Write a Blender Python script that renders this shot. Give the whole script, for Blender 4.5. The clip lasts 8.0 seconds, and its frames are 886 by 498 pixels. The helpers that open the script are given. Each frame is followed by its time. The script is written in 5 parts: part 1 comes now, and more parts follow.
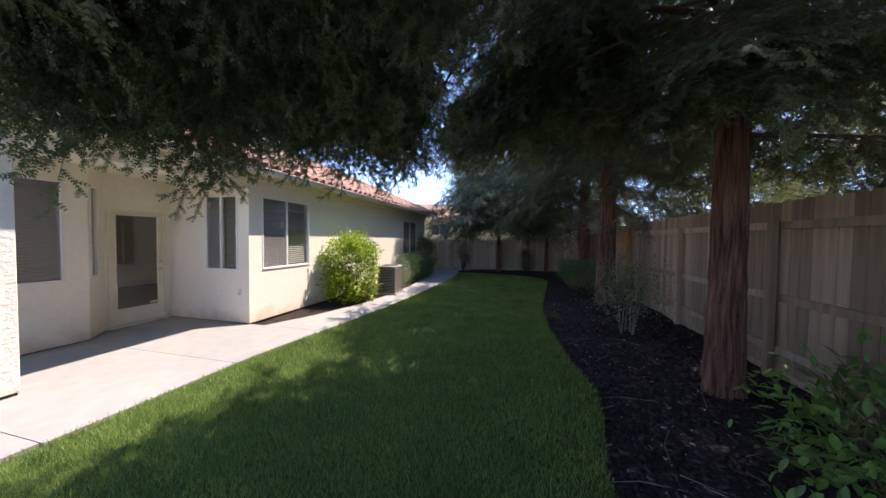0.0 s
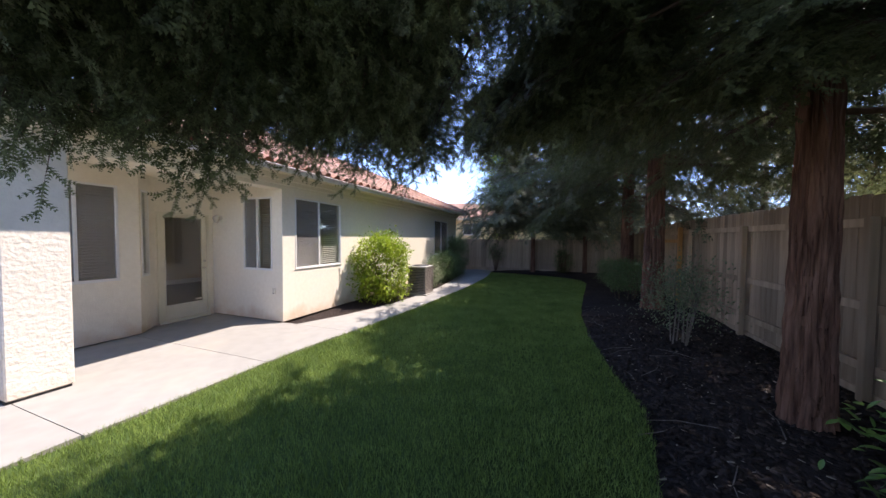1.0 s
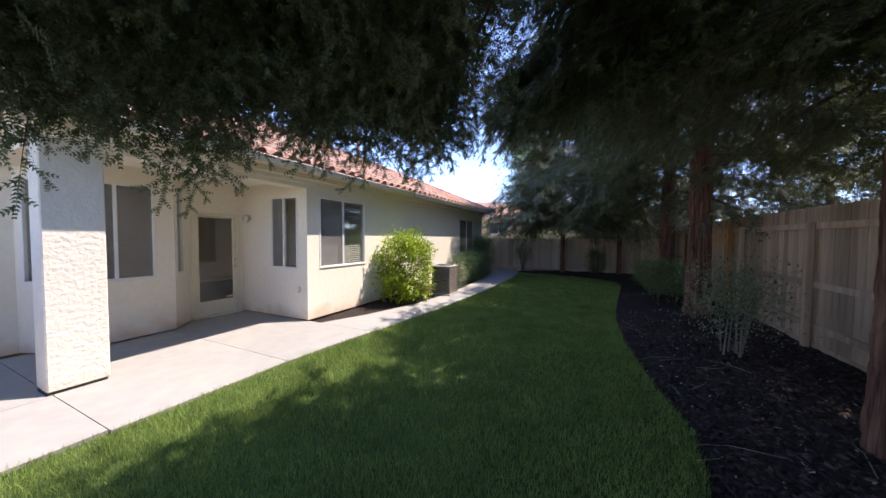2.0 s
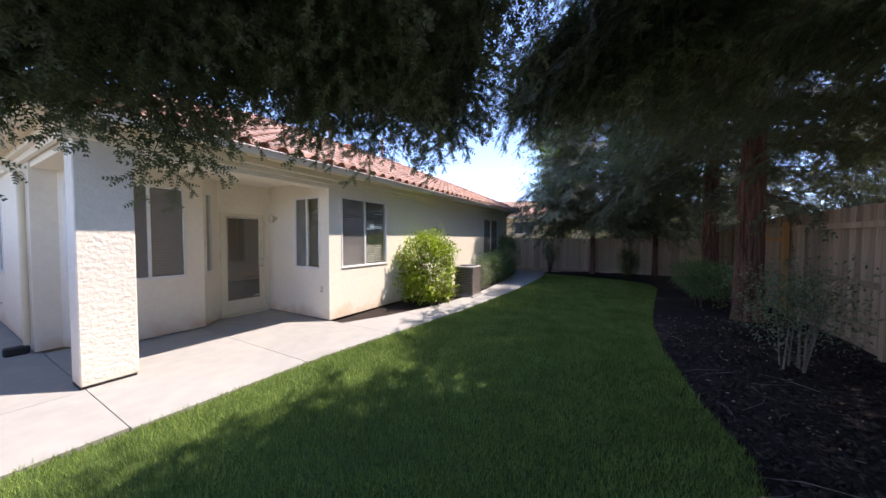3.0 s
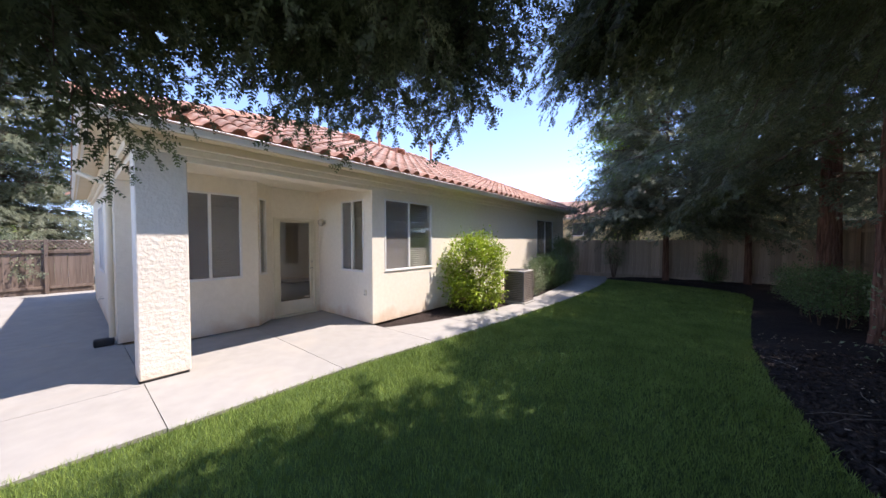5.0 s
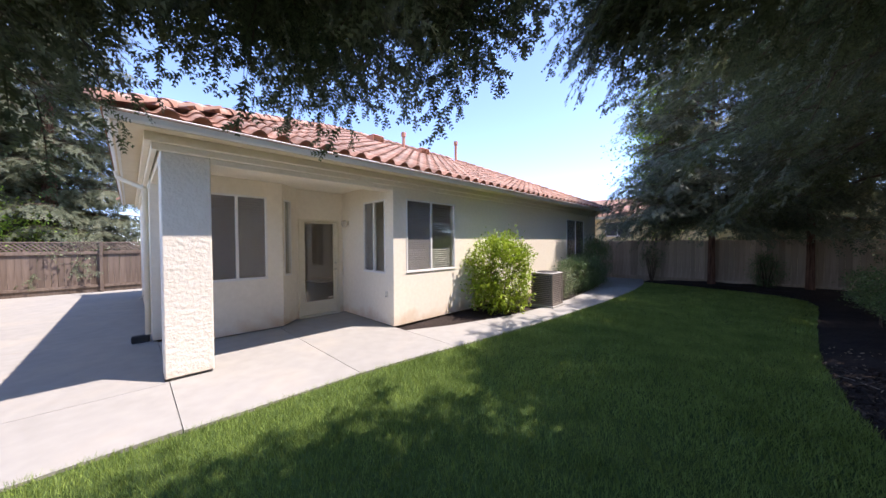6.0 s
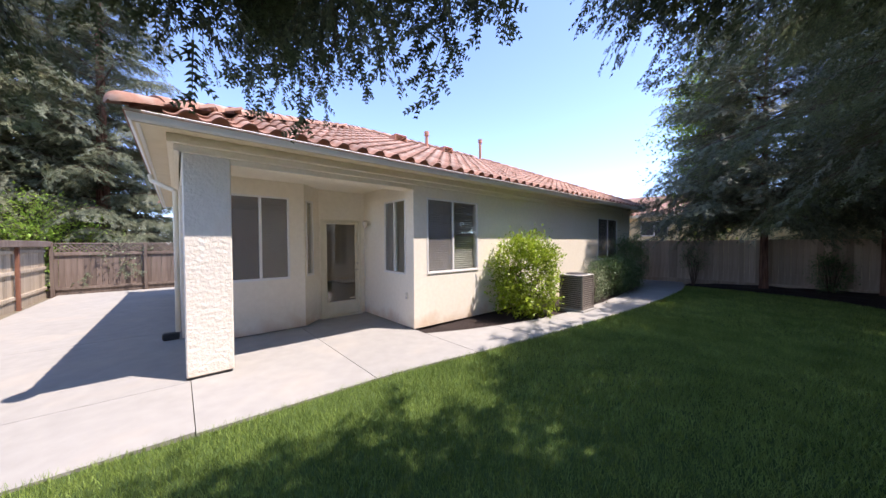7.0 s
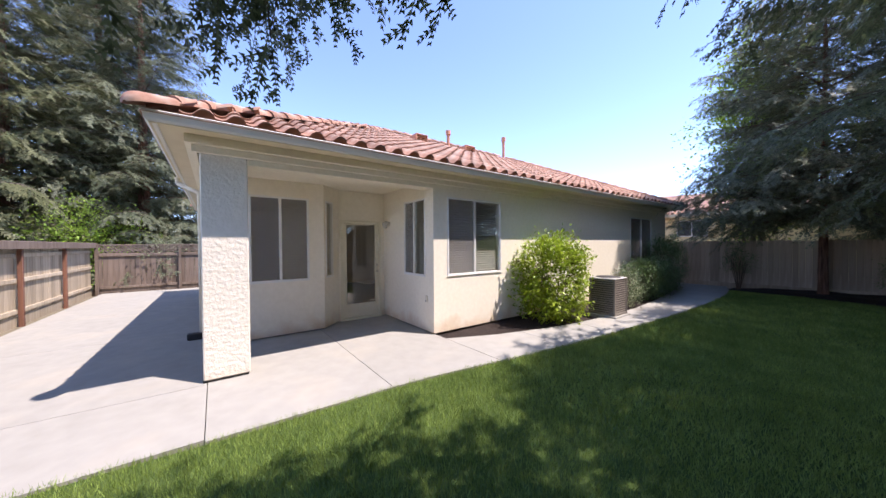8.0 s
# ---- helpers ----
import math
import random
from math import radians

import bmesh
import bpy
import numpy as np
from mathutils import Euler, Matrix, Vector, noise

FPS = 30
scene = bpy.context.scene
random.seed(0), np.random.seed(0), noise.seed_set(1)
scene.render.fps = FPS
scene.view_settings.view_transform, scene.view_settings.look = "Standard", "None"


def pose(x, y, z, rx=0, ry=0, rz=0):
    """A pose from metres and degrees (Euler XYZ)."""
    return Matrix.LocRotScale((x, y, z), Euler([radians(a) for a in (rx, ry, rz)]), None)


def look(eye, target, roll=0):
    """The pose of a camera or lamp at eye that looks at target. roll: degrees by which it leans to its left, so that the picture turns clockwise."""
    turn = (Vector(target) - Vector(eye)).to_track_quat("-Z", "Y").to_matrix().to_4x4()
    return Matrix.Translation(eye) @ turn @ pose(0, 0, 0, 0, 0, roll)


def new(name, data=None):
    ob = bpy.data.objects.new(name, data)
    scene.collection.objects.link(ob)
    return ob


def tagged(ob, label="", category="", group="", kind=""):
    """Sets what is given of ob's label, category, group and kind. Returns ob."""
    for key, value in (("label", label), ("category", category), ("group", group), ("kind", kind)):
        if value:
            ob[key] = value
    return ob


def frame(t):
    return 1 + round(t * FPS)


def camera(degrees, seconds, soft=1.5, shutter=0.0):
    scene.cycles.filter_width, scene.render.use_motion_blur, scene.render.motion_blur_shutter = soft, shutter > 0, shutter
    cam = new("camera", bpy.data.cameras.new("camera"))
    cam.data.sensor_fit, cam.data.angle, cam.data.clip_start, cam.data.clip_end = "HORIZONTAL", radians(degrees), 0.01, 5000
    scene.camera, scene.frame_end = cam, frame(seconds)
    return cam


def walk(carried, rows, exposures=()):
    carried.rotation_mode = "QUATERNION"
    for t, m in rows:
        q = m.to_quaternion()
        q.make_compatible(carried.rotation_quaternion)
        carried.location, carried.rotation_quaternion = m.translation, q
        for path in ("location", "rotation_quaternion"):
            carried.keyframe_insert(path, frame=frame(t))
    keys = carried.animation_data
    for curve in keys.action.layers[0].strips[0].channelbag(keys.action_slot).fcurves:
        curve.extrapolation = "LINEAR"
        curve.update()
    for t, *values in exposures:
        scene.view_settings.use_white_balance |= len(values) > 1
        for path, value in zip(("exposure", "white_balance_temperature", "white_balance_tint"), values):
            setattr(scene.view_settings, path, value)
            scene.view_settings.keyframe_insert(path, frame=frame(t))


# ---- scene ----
cam = camera(109.8, 8.0)
# seconds, eye, yaw, pitch, roll
PATH = [
    (0.0, -0.119, 0.088, 1.685, 14.65, -1.81, 0.56),
    (0.5, -0.112, 0.208, 1.691, 17.93, -1.83, 0.45),
    (1.0, -0.116, 0.319, 1.692, 20.73, -1.93, 0.39),
    (1.5, -0.127, 0.423, 1.689, 23.24, -2.03, 0.35),
    (2.0, -0.143, 0.524, 1.684, 25.58, -2.10, 0.31),
    (2.5, -0.162, 0.624, 1.678, 27.85, -2.10, 0.26),
    (3.0, -0.183, 0.724, 1.671, 30.14, -2.04, 0.19),
    (3.5, -0.205, 0.825, 1.664, 32.47, -1.92, 0.11),
    (4.0, -0.227, 0.928, 1.657, 34.87, -1.76, 0.02),
    (4.5, -0.251, 1.034, 1.651, 37.34, -1.59, -0.08),
    (5.0, -0.277, 1.141, 1.646, 39.84, -1.43, -0.17),
    (5.5, -0.308, 1.250, 1.641, 42.36, -1.30, -0.25),
    (6.0, -0.344, 1.359, 1.638, 44.85, -1.21, -0.31),
    (6.5, -0.389, 1.467, 1.635, 47.28, -1.15, -0.35),
    (7.0, -0.446, 1.570, 1.633, 49.60, -1.10, -0.38),
    (7.5, -0.519, 1.668, 1.630, 51.78, -1.01, -0.40),
    (8.0, -0.613, 1.756, 1.627, 53.81, -0.82, -0.45),
]
EXPOSURES = [(0.0, 2.13, 6850, 22), (8.0, 2.03, 6700, 23)]
walk(cam, [(t, pose(x, y, z, 90 + pitch, 0, yaw) @ pose(0, 0, 0, 0, 0, roll)) for t, x, y, z, yaw, pitch, roll in PATH], EXPOSURES)

# ---- daylight ----
SUN_DIR = Vector((0.39, 0.31, 1.0)).normalized()
world = bpy.data.worlds.new("sky")
scene.world = world
world.use_nodes = True
wn = world.node_tree
sky = wn.nodes.new("ShaderNodeTexSky")
sky.sky_type = "NISHITA"
sky.sun_disc = False
sky.sun_elevation = math.asin(SUN_DIR.z)
sky.sun_rotation = math.atan2(SUN_DIR.x, SUN_DIR.y)
sky.air_density, sky.dust_density, sky.ozone_density = 0.70, 0.0, 3.0
sky.altitude = 1800
wn.links.new(sky.outputs["Color"], wn.nodes["Background"].inputs["Color"])
wn.nodes["Background"].inputs["Strength"].default_value = 0.15
sun = new("sun", bpy.data.lights.new("sun", "SUN"))
sun.data.energy, sun.data.angle, sun.data.color = 2.25, radians(0.5), (1.0, 0.96, 0.90)
sun.matrix_world = look(SUN_DIR * 30, (0, 0, 0))


# ---- materials ----
def ramp(nodes, stops):
    r = nodes.new("ShaderNodeValToRGB")
    r.color_ramp.elements[0].position, r.color_ramp.elements[0].color = stops[0][0], (*stops[0][1], 1)
    r.color_ramp.elements[1].position, r.color_ramp.elements[1].color = stops[-1][0], (*stops[-1][1], 1)
    for p, c in stops[1:-1]:
        r.color_ramp.elements.new(p).color = (*c, 1)
    return r


def material(name, dark, light, scale=8.0, rough=0.8, bump=0.0, bump_scale=60.0, big=0.6, random_tint=0.0,
             metallic=0.0, stretch=(1, 1, 1), translucent=0.0, specular=0.4, island=False, stain=None, bump_dist=0.01):
    """Two scales of noise between two colours, with bump and an optional tint for each object or island."""
    m = bpy.data.materials.new(name)
    m.use_nodes = True
    n, l = m.node_tree.nodes, m.node_tree.links
    b = n["Principled BSDF"]
    b.inputs["Roughness"].default_value, b.inputs["Metallic"].default_value = rough, metallic
    b.inputs["Specular IOR Level"].default_value = specular
    tc, mp = n.new("ShaderNodeTexCoord"), n.new("ShaderNodeMapping")
    mp.inputs["Scale"].default_value = stretch
    l.new(tc.outputs["Object"], mp.inputs["Vector"])
    fine, wide = n.new("ShaderNodeTexNoise"), n.new("ShaderNodeTexNoise")
    fine.inputs["Scale"].default_value, fine.inputs["Detail"].default_value = scale, 6
    wide.inputs["Scale"].default_value, wide.inputs["Detail"].default_value = big, 3
    l.new(mp.outputs["Vector"], fine.inputs["Vector"])
    l.new(tc.outputs["Object"], wide.inputs["Vector"])
    mix = n.new("ShaderNodeMath")
    mix.operation = "MULTIPLY_ADD"
    mix.inputs[1].default_value = 0.62
    l.new(fine.outputs["Fac"], mix.inputs[0])
    half = n.new("ShaderNodeMath")
    half.operation = "MULTIPLY"
    half.inputs[1].default_value = 0.38
    l.new(wide.outputs["Fac"], half.inputs[0])
    l.new(half.outputs[0], mix.inputs[2])
    r = ramp(n, [(0.32, dark), (0.68, light)])
    l.new(mix.outputs[0], r.inputs["Fac"])
    colour = r.outputs["Color"]
    if stain:
        st = n.new("ShaderNodeTexNoise")
        st.inputs["Scale"].default_value, st.inputs["Detail"].default_value = stain[1], 5
        l.new(tc.outputs["Object"], st.inputs["Vector"])
        sr = ramp(n, [(0.52, (0, 0, 0)), (0.72, (stain[2],) * 3)])
        l.new(st.outputs["Fac"], sr.inputs["Fac"])
        mx = n.new("ShaderNodeMixRGB")
        l.new(sr.outputs["Color"], mx.inputs["Fac"])
        l.new(colour, mx.inputs["Color1"])
        mx.inputs["Color2"].default_value = (*stain[0], 1)
        colour = mx.outputs["Color"]
    if random_tint:
        if island:
            src = n.new("ShaderNodeNewGeometry").outputs["Random Per Island"]
        else:
            src = n.new("ShaderNodeObjectInfo").outputs["Random"]
        hsv = n.new("ShaderNodeHueSaturation")
        mr = n.new("ShaderNodeMapRange")
        mr.inputs["To Min"].default_value, mr.inputs["To Max"].default_value = 1 - random_tint, 1 + random_tint
        l.new(src, mr.inputs["Value"])
        l.new(mr.outputs["Result"], hsv.inputs["Value"])
        l.new(colour, hsv.inputs["Color"])
        colour = hsv.outputs["Color"]
    l.new(colour, b.inputs["Base Color"])
    if bump:
        bn, bp = n.new("ShaderNodeTexNoise"), n.new("ShaderNodeBump")
        bn.inputs["Scale"].default_value, bn.inputs["Detail"].default_value = bump_scale, 4
        l.new(mp.outputs["Vector"], bn.inputs["Vector"])
        l.new(bn.outputs["Fac"], bp.inputs["Height"])
        bp.inputs["Strength"].default_value, bp.inputs["Distance"].default_value = bump, bump_dist
        l.new(bp.outputs["Normal"], b.inputs["Normal"])
    if translucent:
        tr, ms = n.new("ShaderNodeBsdfTranslucent"), n.new("ShaderNodeMixShader")
        ms.inputs["Fac"].default_value = translucent
        l.new(colour, tr.inputs["Color"])
        l.new(b.outputs["BSDF"], ms.inputs[1])
        l.new(tr.outputs["BSDF"], ms.inputs[2])
        l.new(ms.outputs["Shader"], n["Material Output"].inputs["Surface"])
    return m


def glass_material():
    """Clear pane: see-through, with mirror gloss by Fresnel."""
    m = bpy.data.materials.new("window_glass")
    m.use_nodes = True
    n, l = m.node_tree.nodes, m.node_tree.links
    n.remove(n["Principled BSDF"])
    t, g, f, x = n.new("ShaderNodeBsdfTransparent"), n.new("ShaderNodeBsdfGlossy"), n.new("ShaderNodeLayerWeight"), n.new("ShaderNodeMixShader")
    t.inputs["Color"].default_value = (0.86, 0.89, 0.88, 1)
    g.inputs["Roughness"].default_value = 0.015
    f.inputs["Blend"].default_value = 0.5
    p, a = n.new("ShaderNodeMath"), n.new("ShaderNodeMath")
    p.operation, a.operation = "POWER", "MULTIPLY_ADD"
    p.inputs[1].default_value, a.inputs[1].default_value, a.inputs[2].default_value = 5.0, 0.60, 0.085
    l.new(f.outputs["Facing"], p.inputs[0])
    l.new(p.outputs[0], a.inputs[0])
    l.new(a.outputs[0], x.inputs["Fac"])
    l.new(t.outputs["BSDF"], x.inputs[1])
    l.new(g.outputs["BSDF"], x.inputs[2])
    l.new(x.outputs["Shader"], n["Material Output"].inputs["Surface"])
    return m


STUCCO = material("cream_stucco", (0.77, 0.70, 0.56), (0.85, 0.78, 0.64), 14, 0.92, 0.6, 46, 0.5, bump_dist=0.007, specular=0.15)
STUCCO_ROUGH = material("rough_stucco", (0.70, 0.65, 0.555), (0.78, 0.73, 0.635), 12, 0.92, 1.0, 22, 0.5, bump_dist=0.013, specular=0.15)
TRIM = material("cream_trim_paint", (0.66, 0.57, 0.40), (0.74, 0.65, 0.48), 5, 0.6, 0.15, 40, 0.8)
GUTTER = material("gutter_enamel", (0.74, 0.72, 0.67), (0.82, 0.80, 0.75), 6, 0.35, 0.0, 40, 0.8)
TILE = material("terracotta", (0.235, 0.115, 0.078), (0.40, 0.235, 0.165), 9, 0.85, 0.35, 70, 1.5, 0.28, stain=((0.36, 0.30, 0.25), 5.0, 0.7))
TILE_REST = material("terracotta_rest", (0.235, 0.115, 0.078), (0.40, 0.235, 0.165), 9, 0.85, 0.35, 70, 1.5, 0.28, island=True, stain=((0.36, 0.30, 0.25), 5.0, 0.7))
TILE_BED = material("tile_bedding", (0.20, 0.10, 0.06), (0.30, 0.15, 0.09), 10, 0.95)
CONCRETE = material("pale_concrete", (0.272, 0.262, 0.234), (0.328, 0.317, 0.285), 5, 0.9, 0.25, 180, 0.55, 0.03, stain=((0.42, 0.36, 0.28), 1.1, 0.30), specular=0.25)
LAWN_SOIL = material("lawn_soil", (0.040, 0.062, 0.018), (0.075, 0.120, 0.032), 30, 0.95, 0.5, 90, 0.8, specular=0.1)
GRASS = material("grass_blade", (0.135, 0.205, 0.042), (0.29, 0.385, 0.095), 2.2, 0.55, 0, 60, 0.5, 0.35, island=True, translucent=0.3, specular=0.3)
MULCH = material("dark_mulch", (0.015, 0.012, 0.011), (0.060, 0.045, 0.038), 26, 0.95, 1.0, 45, 1.0, bump_dist=0.03, specular=0.15)
CHIP = material("mulch_chip", (0.018, 0.013, 0.012), (0.083, 0.060, 0.048), 9, 0.9, 0.3, 60, 1, 0.6, island=True, specular=0.15)
LITTER = material("dry_litter", (0.24, 0.18, 0.12), (0.42, 0.34, 0.25), 12, 0.85, 0, 40, 1, 0.4, island=True)
EARTH = material("distant_earth", (0.12, 0.10, 0.07), (0.20, 0.17, 0.11), 3, 0.95, 0.3, 20, 0.1)
FENCE = material("weathered_fence", (0.28, 0.20, 0.13), (0.50, 0.37, 0.25), 14, 0.88, 0.6, 30, 0.7, 0.28, stretch=(1, 1, 0.06), specular=0.2)
FENCE_GREY = material("grey_fence", (0.125, 0.092, 0.072), (0.25, 0.195, 0.155), 14, 0.88, 0.6, 30, 0.7, 0.25, stretch=(1, 1, 0.06), specular=0.2)
FENCE_BACK = material("faded_fence", (0.33, 0.245, 0.175), (0.52, 0.41, 0.315), 14, 0.88, 0.6, 30, 0.7, 0.2, stretch=(1, 1, 0.06), specular=0.2)
# new cedar, its orange brightened to stand in for a patch of sun
FENCE_NEW_SUNLIT = material("sunlit_new_cedar", (0.42, 0.22, 0.085), (0.62, 0.36, 0.15), 14, 0.8, 0.4, 30, 0.7, 0.15, stretch=(1, 1, 0.06), specular=0.2)
FENCE_TAN = material("tan_fence", (0.33, 0.265, 0.185), (0.50, 0.42, 0.315), 14, 0.88, 0.5, 30, 0.7, 0.2, stretch=(1, 1, 0.06), specular=0.2)
POST_RED = material("redwood_post", (0.15, 0.065, 0.040), (0.26, 0.120, 0.075), 12, 0.85, 0.5, 30, 0.7, 0.15, stretch=(1, 1, 0.06))
BARK = material("redwood_bark", (0.040, 0.017, 0.012), (0.33, 0.18, 0.125), 26, 0.95, 1.0, 34, 0.9, stretch=(1, 1, 0.09), bump_dist=0.04, specular=0.1)
TWIG = material("twig_bark", (0.07, 0.045, 0.032), (0.17, 0.115, 0.080), 20, 0.9, 0.4, 60, 1.0, specular=0.2)
GREY_TWIG = material("grey_twig", (0.13, 0.105, 0.085), (0.25, 0.21, 0.17), 20, 0.9, 0.4, 60, 1.0, specular=0.2)
NEEDLE = material("redwood_needle", (0.075, 0.095, 0.042), (0.19, 0.215, 0.095), 3, 0.5, 0, 40, 0.7, 0.45, island=True, translucent=0.42, specular=0.45)
NEEDLE_FAR = material("far_needle", (0.08, 0.098, 0.056), (0.20, 0.22, 0.13), 3, 0.55, 0, 40, 0.5, 0.45, island=True, translucent=0.36, specular=0.4)
NEEDLE_GREY = material("grey_needle", (0.072, 0.085, 0.036), (0.18, 0.19, 0.09), 3, 0.6, 0, 40, 0.35, 0.35, island=True, translucent=0.25, specular=0.35)
LEAF_LIME = material("lime_leaf", (0.16, 0.25, 0.014), (0.37, 0.46, 0.040), 5, 0.4, 0, 40, 1.4, 0.35, island=True, translucent=0.35, specular=0.5)
LEAF_DARK = material("dark_leaf", (0.07, 0.125, 0.042), (0.165, 0.25, 0.088), 5, 0.45, 0, 40, 1.4, 0.35, island=True, translucent=0.25, specular=0.45)
LEAF_SAGE = material("sage_leaf", (0.13, 0.165, 0.085), (0.27, 0.31, 0.17), 5, 0.6, 0, 40, 1.4, 0.3, island=True, translucent=0.25)
LEAF_BROAD = material("broad_leaf", (0.075, 0.165, 0.030), (0.20, 0.34, 0.080), 9, 0.35, 0.2, 60, 2.0, 0.3, island=True, translucent=0.3, specular=0.5)
LEAF_ACER = material("maple_leaf", (0.17, 0.30, 0.035), (0.34, 0.48, 0.09), 3, 0.5, 0, 40, 1.0, 0.3, island=True, translucent=0.45)
WHITE_FRAME = material("white_window_frame", (0.72, 0.70, 0.64), (0.80, 0.78, 0.72), 5, 0.4)
DOOR_PAINT = material("cream_door_paint", (0.70, 0.64, 0.48), (0.78, 0.72, 0.56), 5, 0.45)
BLIND = material("blind_slat", (0.70, 0.66, 0.58), (0.80, 0.76, 0.68), 5, 0.5)
BLIND_DARK = material("brown_blind_slat", (0.44, 0.40, 0.34), (0.54, 0.50, 0.43), 5, 0.5)
SCREEN = material("insect_screen", (0.055, 0.055, 0.055), (0.08, 0.08, 0.08), 60, 0.7)
ROOM = material("room_paint", (0.70, 0.64, 0.54), (0.78, 0.72, 0.62), 2, 0.9)
ROOM_DARK = material("dim_room_paint", (0.05, 0.046, 0.04), (0.08, 0.072, 0.062), 2, 0.9)
GLASS = glass_material()


def splash_stain(m, height, colour, amount):
    """Rusty soil splashes of uneven outline along the foot of a wall."""
    n, l = m.node_tree.nodes, m.node_tree.links
    b = n["Principled BSDF"]
    src = b.inputs["Base Color"].links[0].from_socket
    tc, sep, spots, lift, lim = (n.new("ShaderNode" + k) for k in ("TexCoord", "SeparateXYZ", "TexNoise", "Math", "MapRange"))
    spots.inputs["Scale"].default_value, spots.inputs["Detail"].default_value = 3.2, 6
    l.new(tc.outputs["Object"], sep.inputs[0])
    l.new(tc.outputs["Object"], spots.inputs["Vector"])
    lift.operation = "MULTIPLY_ADD"
    lift.inputs[1].default_value, lift.inputs[2].default_value = -2.4 * height, 1.35 * height
    l.new(spots.outputs["Fac"], lift.inputs[0])
    add = n.new("ShaderNodeMath")
    l.new(sep.outputs["Z"], add.inputs[0])
    l.new(lift.outputs[0], add.inputs[1])
    lim.inputs["From Min"].default_value, lim.inputs["From Max"].default_value = 0.02, height
    lim.inputs["To Min"].default_value, lim.inputs["To Max"].default_value = amount, 0.0
    l.new(add.outputs[0], lim.inputs["Value"])
    mx = n.new("ShaderNodeMixRGB")
    l.new(lim.outputs["Result"], mx.inputs["Fac"])
    l.new(src, mx.inputs["Color1"])
    mx.inputs["Color2"].default_value = (*colour, 1)
    l.new(mx.outputs["Color"], b.inputs["Base Color"])


splash_stain(STUCCO, 0.30, (0.62, 0.40, 0.22), 0.55)
splash_stain(STUCCO_ROUGH, 0.22, (0.60, 0.45, 0.32), 0.35)
BRASS = material("satin_nickel", (0.50, 0.45, 0.36), (0.62, 0.57, 0.46), 20, 0.3, metallic=1.0)
AC_PAINT = material("taupe_enamel", (0.17, 0.145, 0.12), (0.25, 0.215, 0.18), 6, 0.5, 0.1, 60, 1.0)
AC_TOP = material("pale_enamel", (0.38, 0.36, 0.32), (0.48, 0.46, 0.42), 6, 0.45)
AC_DARK = material("condenser_fins", (0.03, 0.028, 0.025), (0.06, 0.055, 0.05), 40, 0.7)
PVC = material("painted_pipe", (0.52, 0.24, 0.14), (0.60, 0.30, 0.19), 8, 0.6)
YELLOW_STUCCO = material("yellow_stucco", (0.72, 0.58, 0.30), (0.82, 0.68, 0.40), 6, 0.92, 0.4, 40, 0.5)
GREY_WALL = material("grey_siding", (0.42, 0.42, 0.42), (0.55, 0.55, 0.54), 3, 0.8)
PLASTIC = material("beige_plastic", (0.60, 0.54, 0.42), (0.68, 0.62, 0.50), 8, 0.45)
BLACK_PLASTIC = material("black_plastic", (0.02, 0.02, 0.02), (0.04, 0.04, 0.04), 8, 0.5)
LAMP_GLASS = material("frosted_lamp_glass", (0.55, 0.50, 0.40), (0.66, 0.60, 0.50), 8, 0.25)


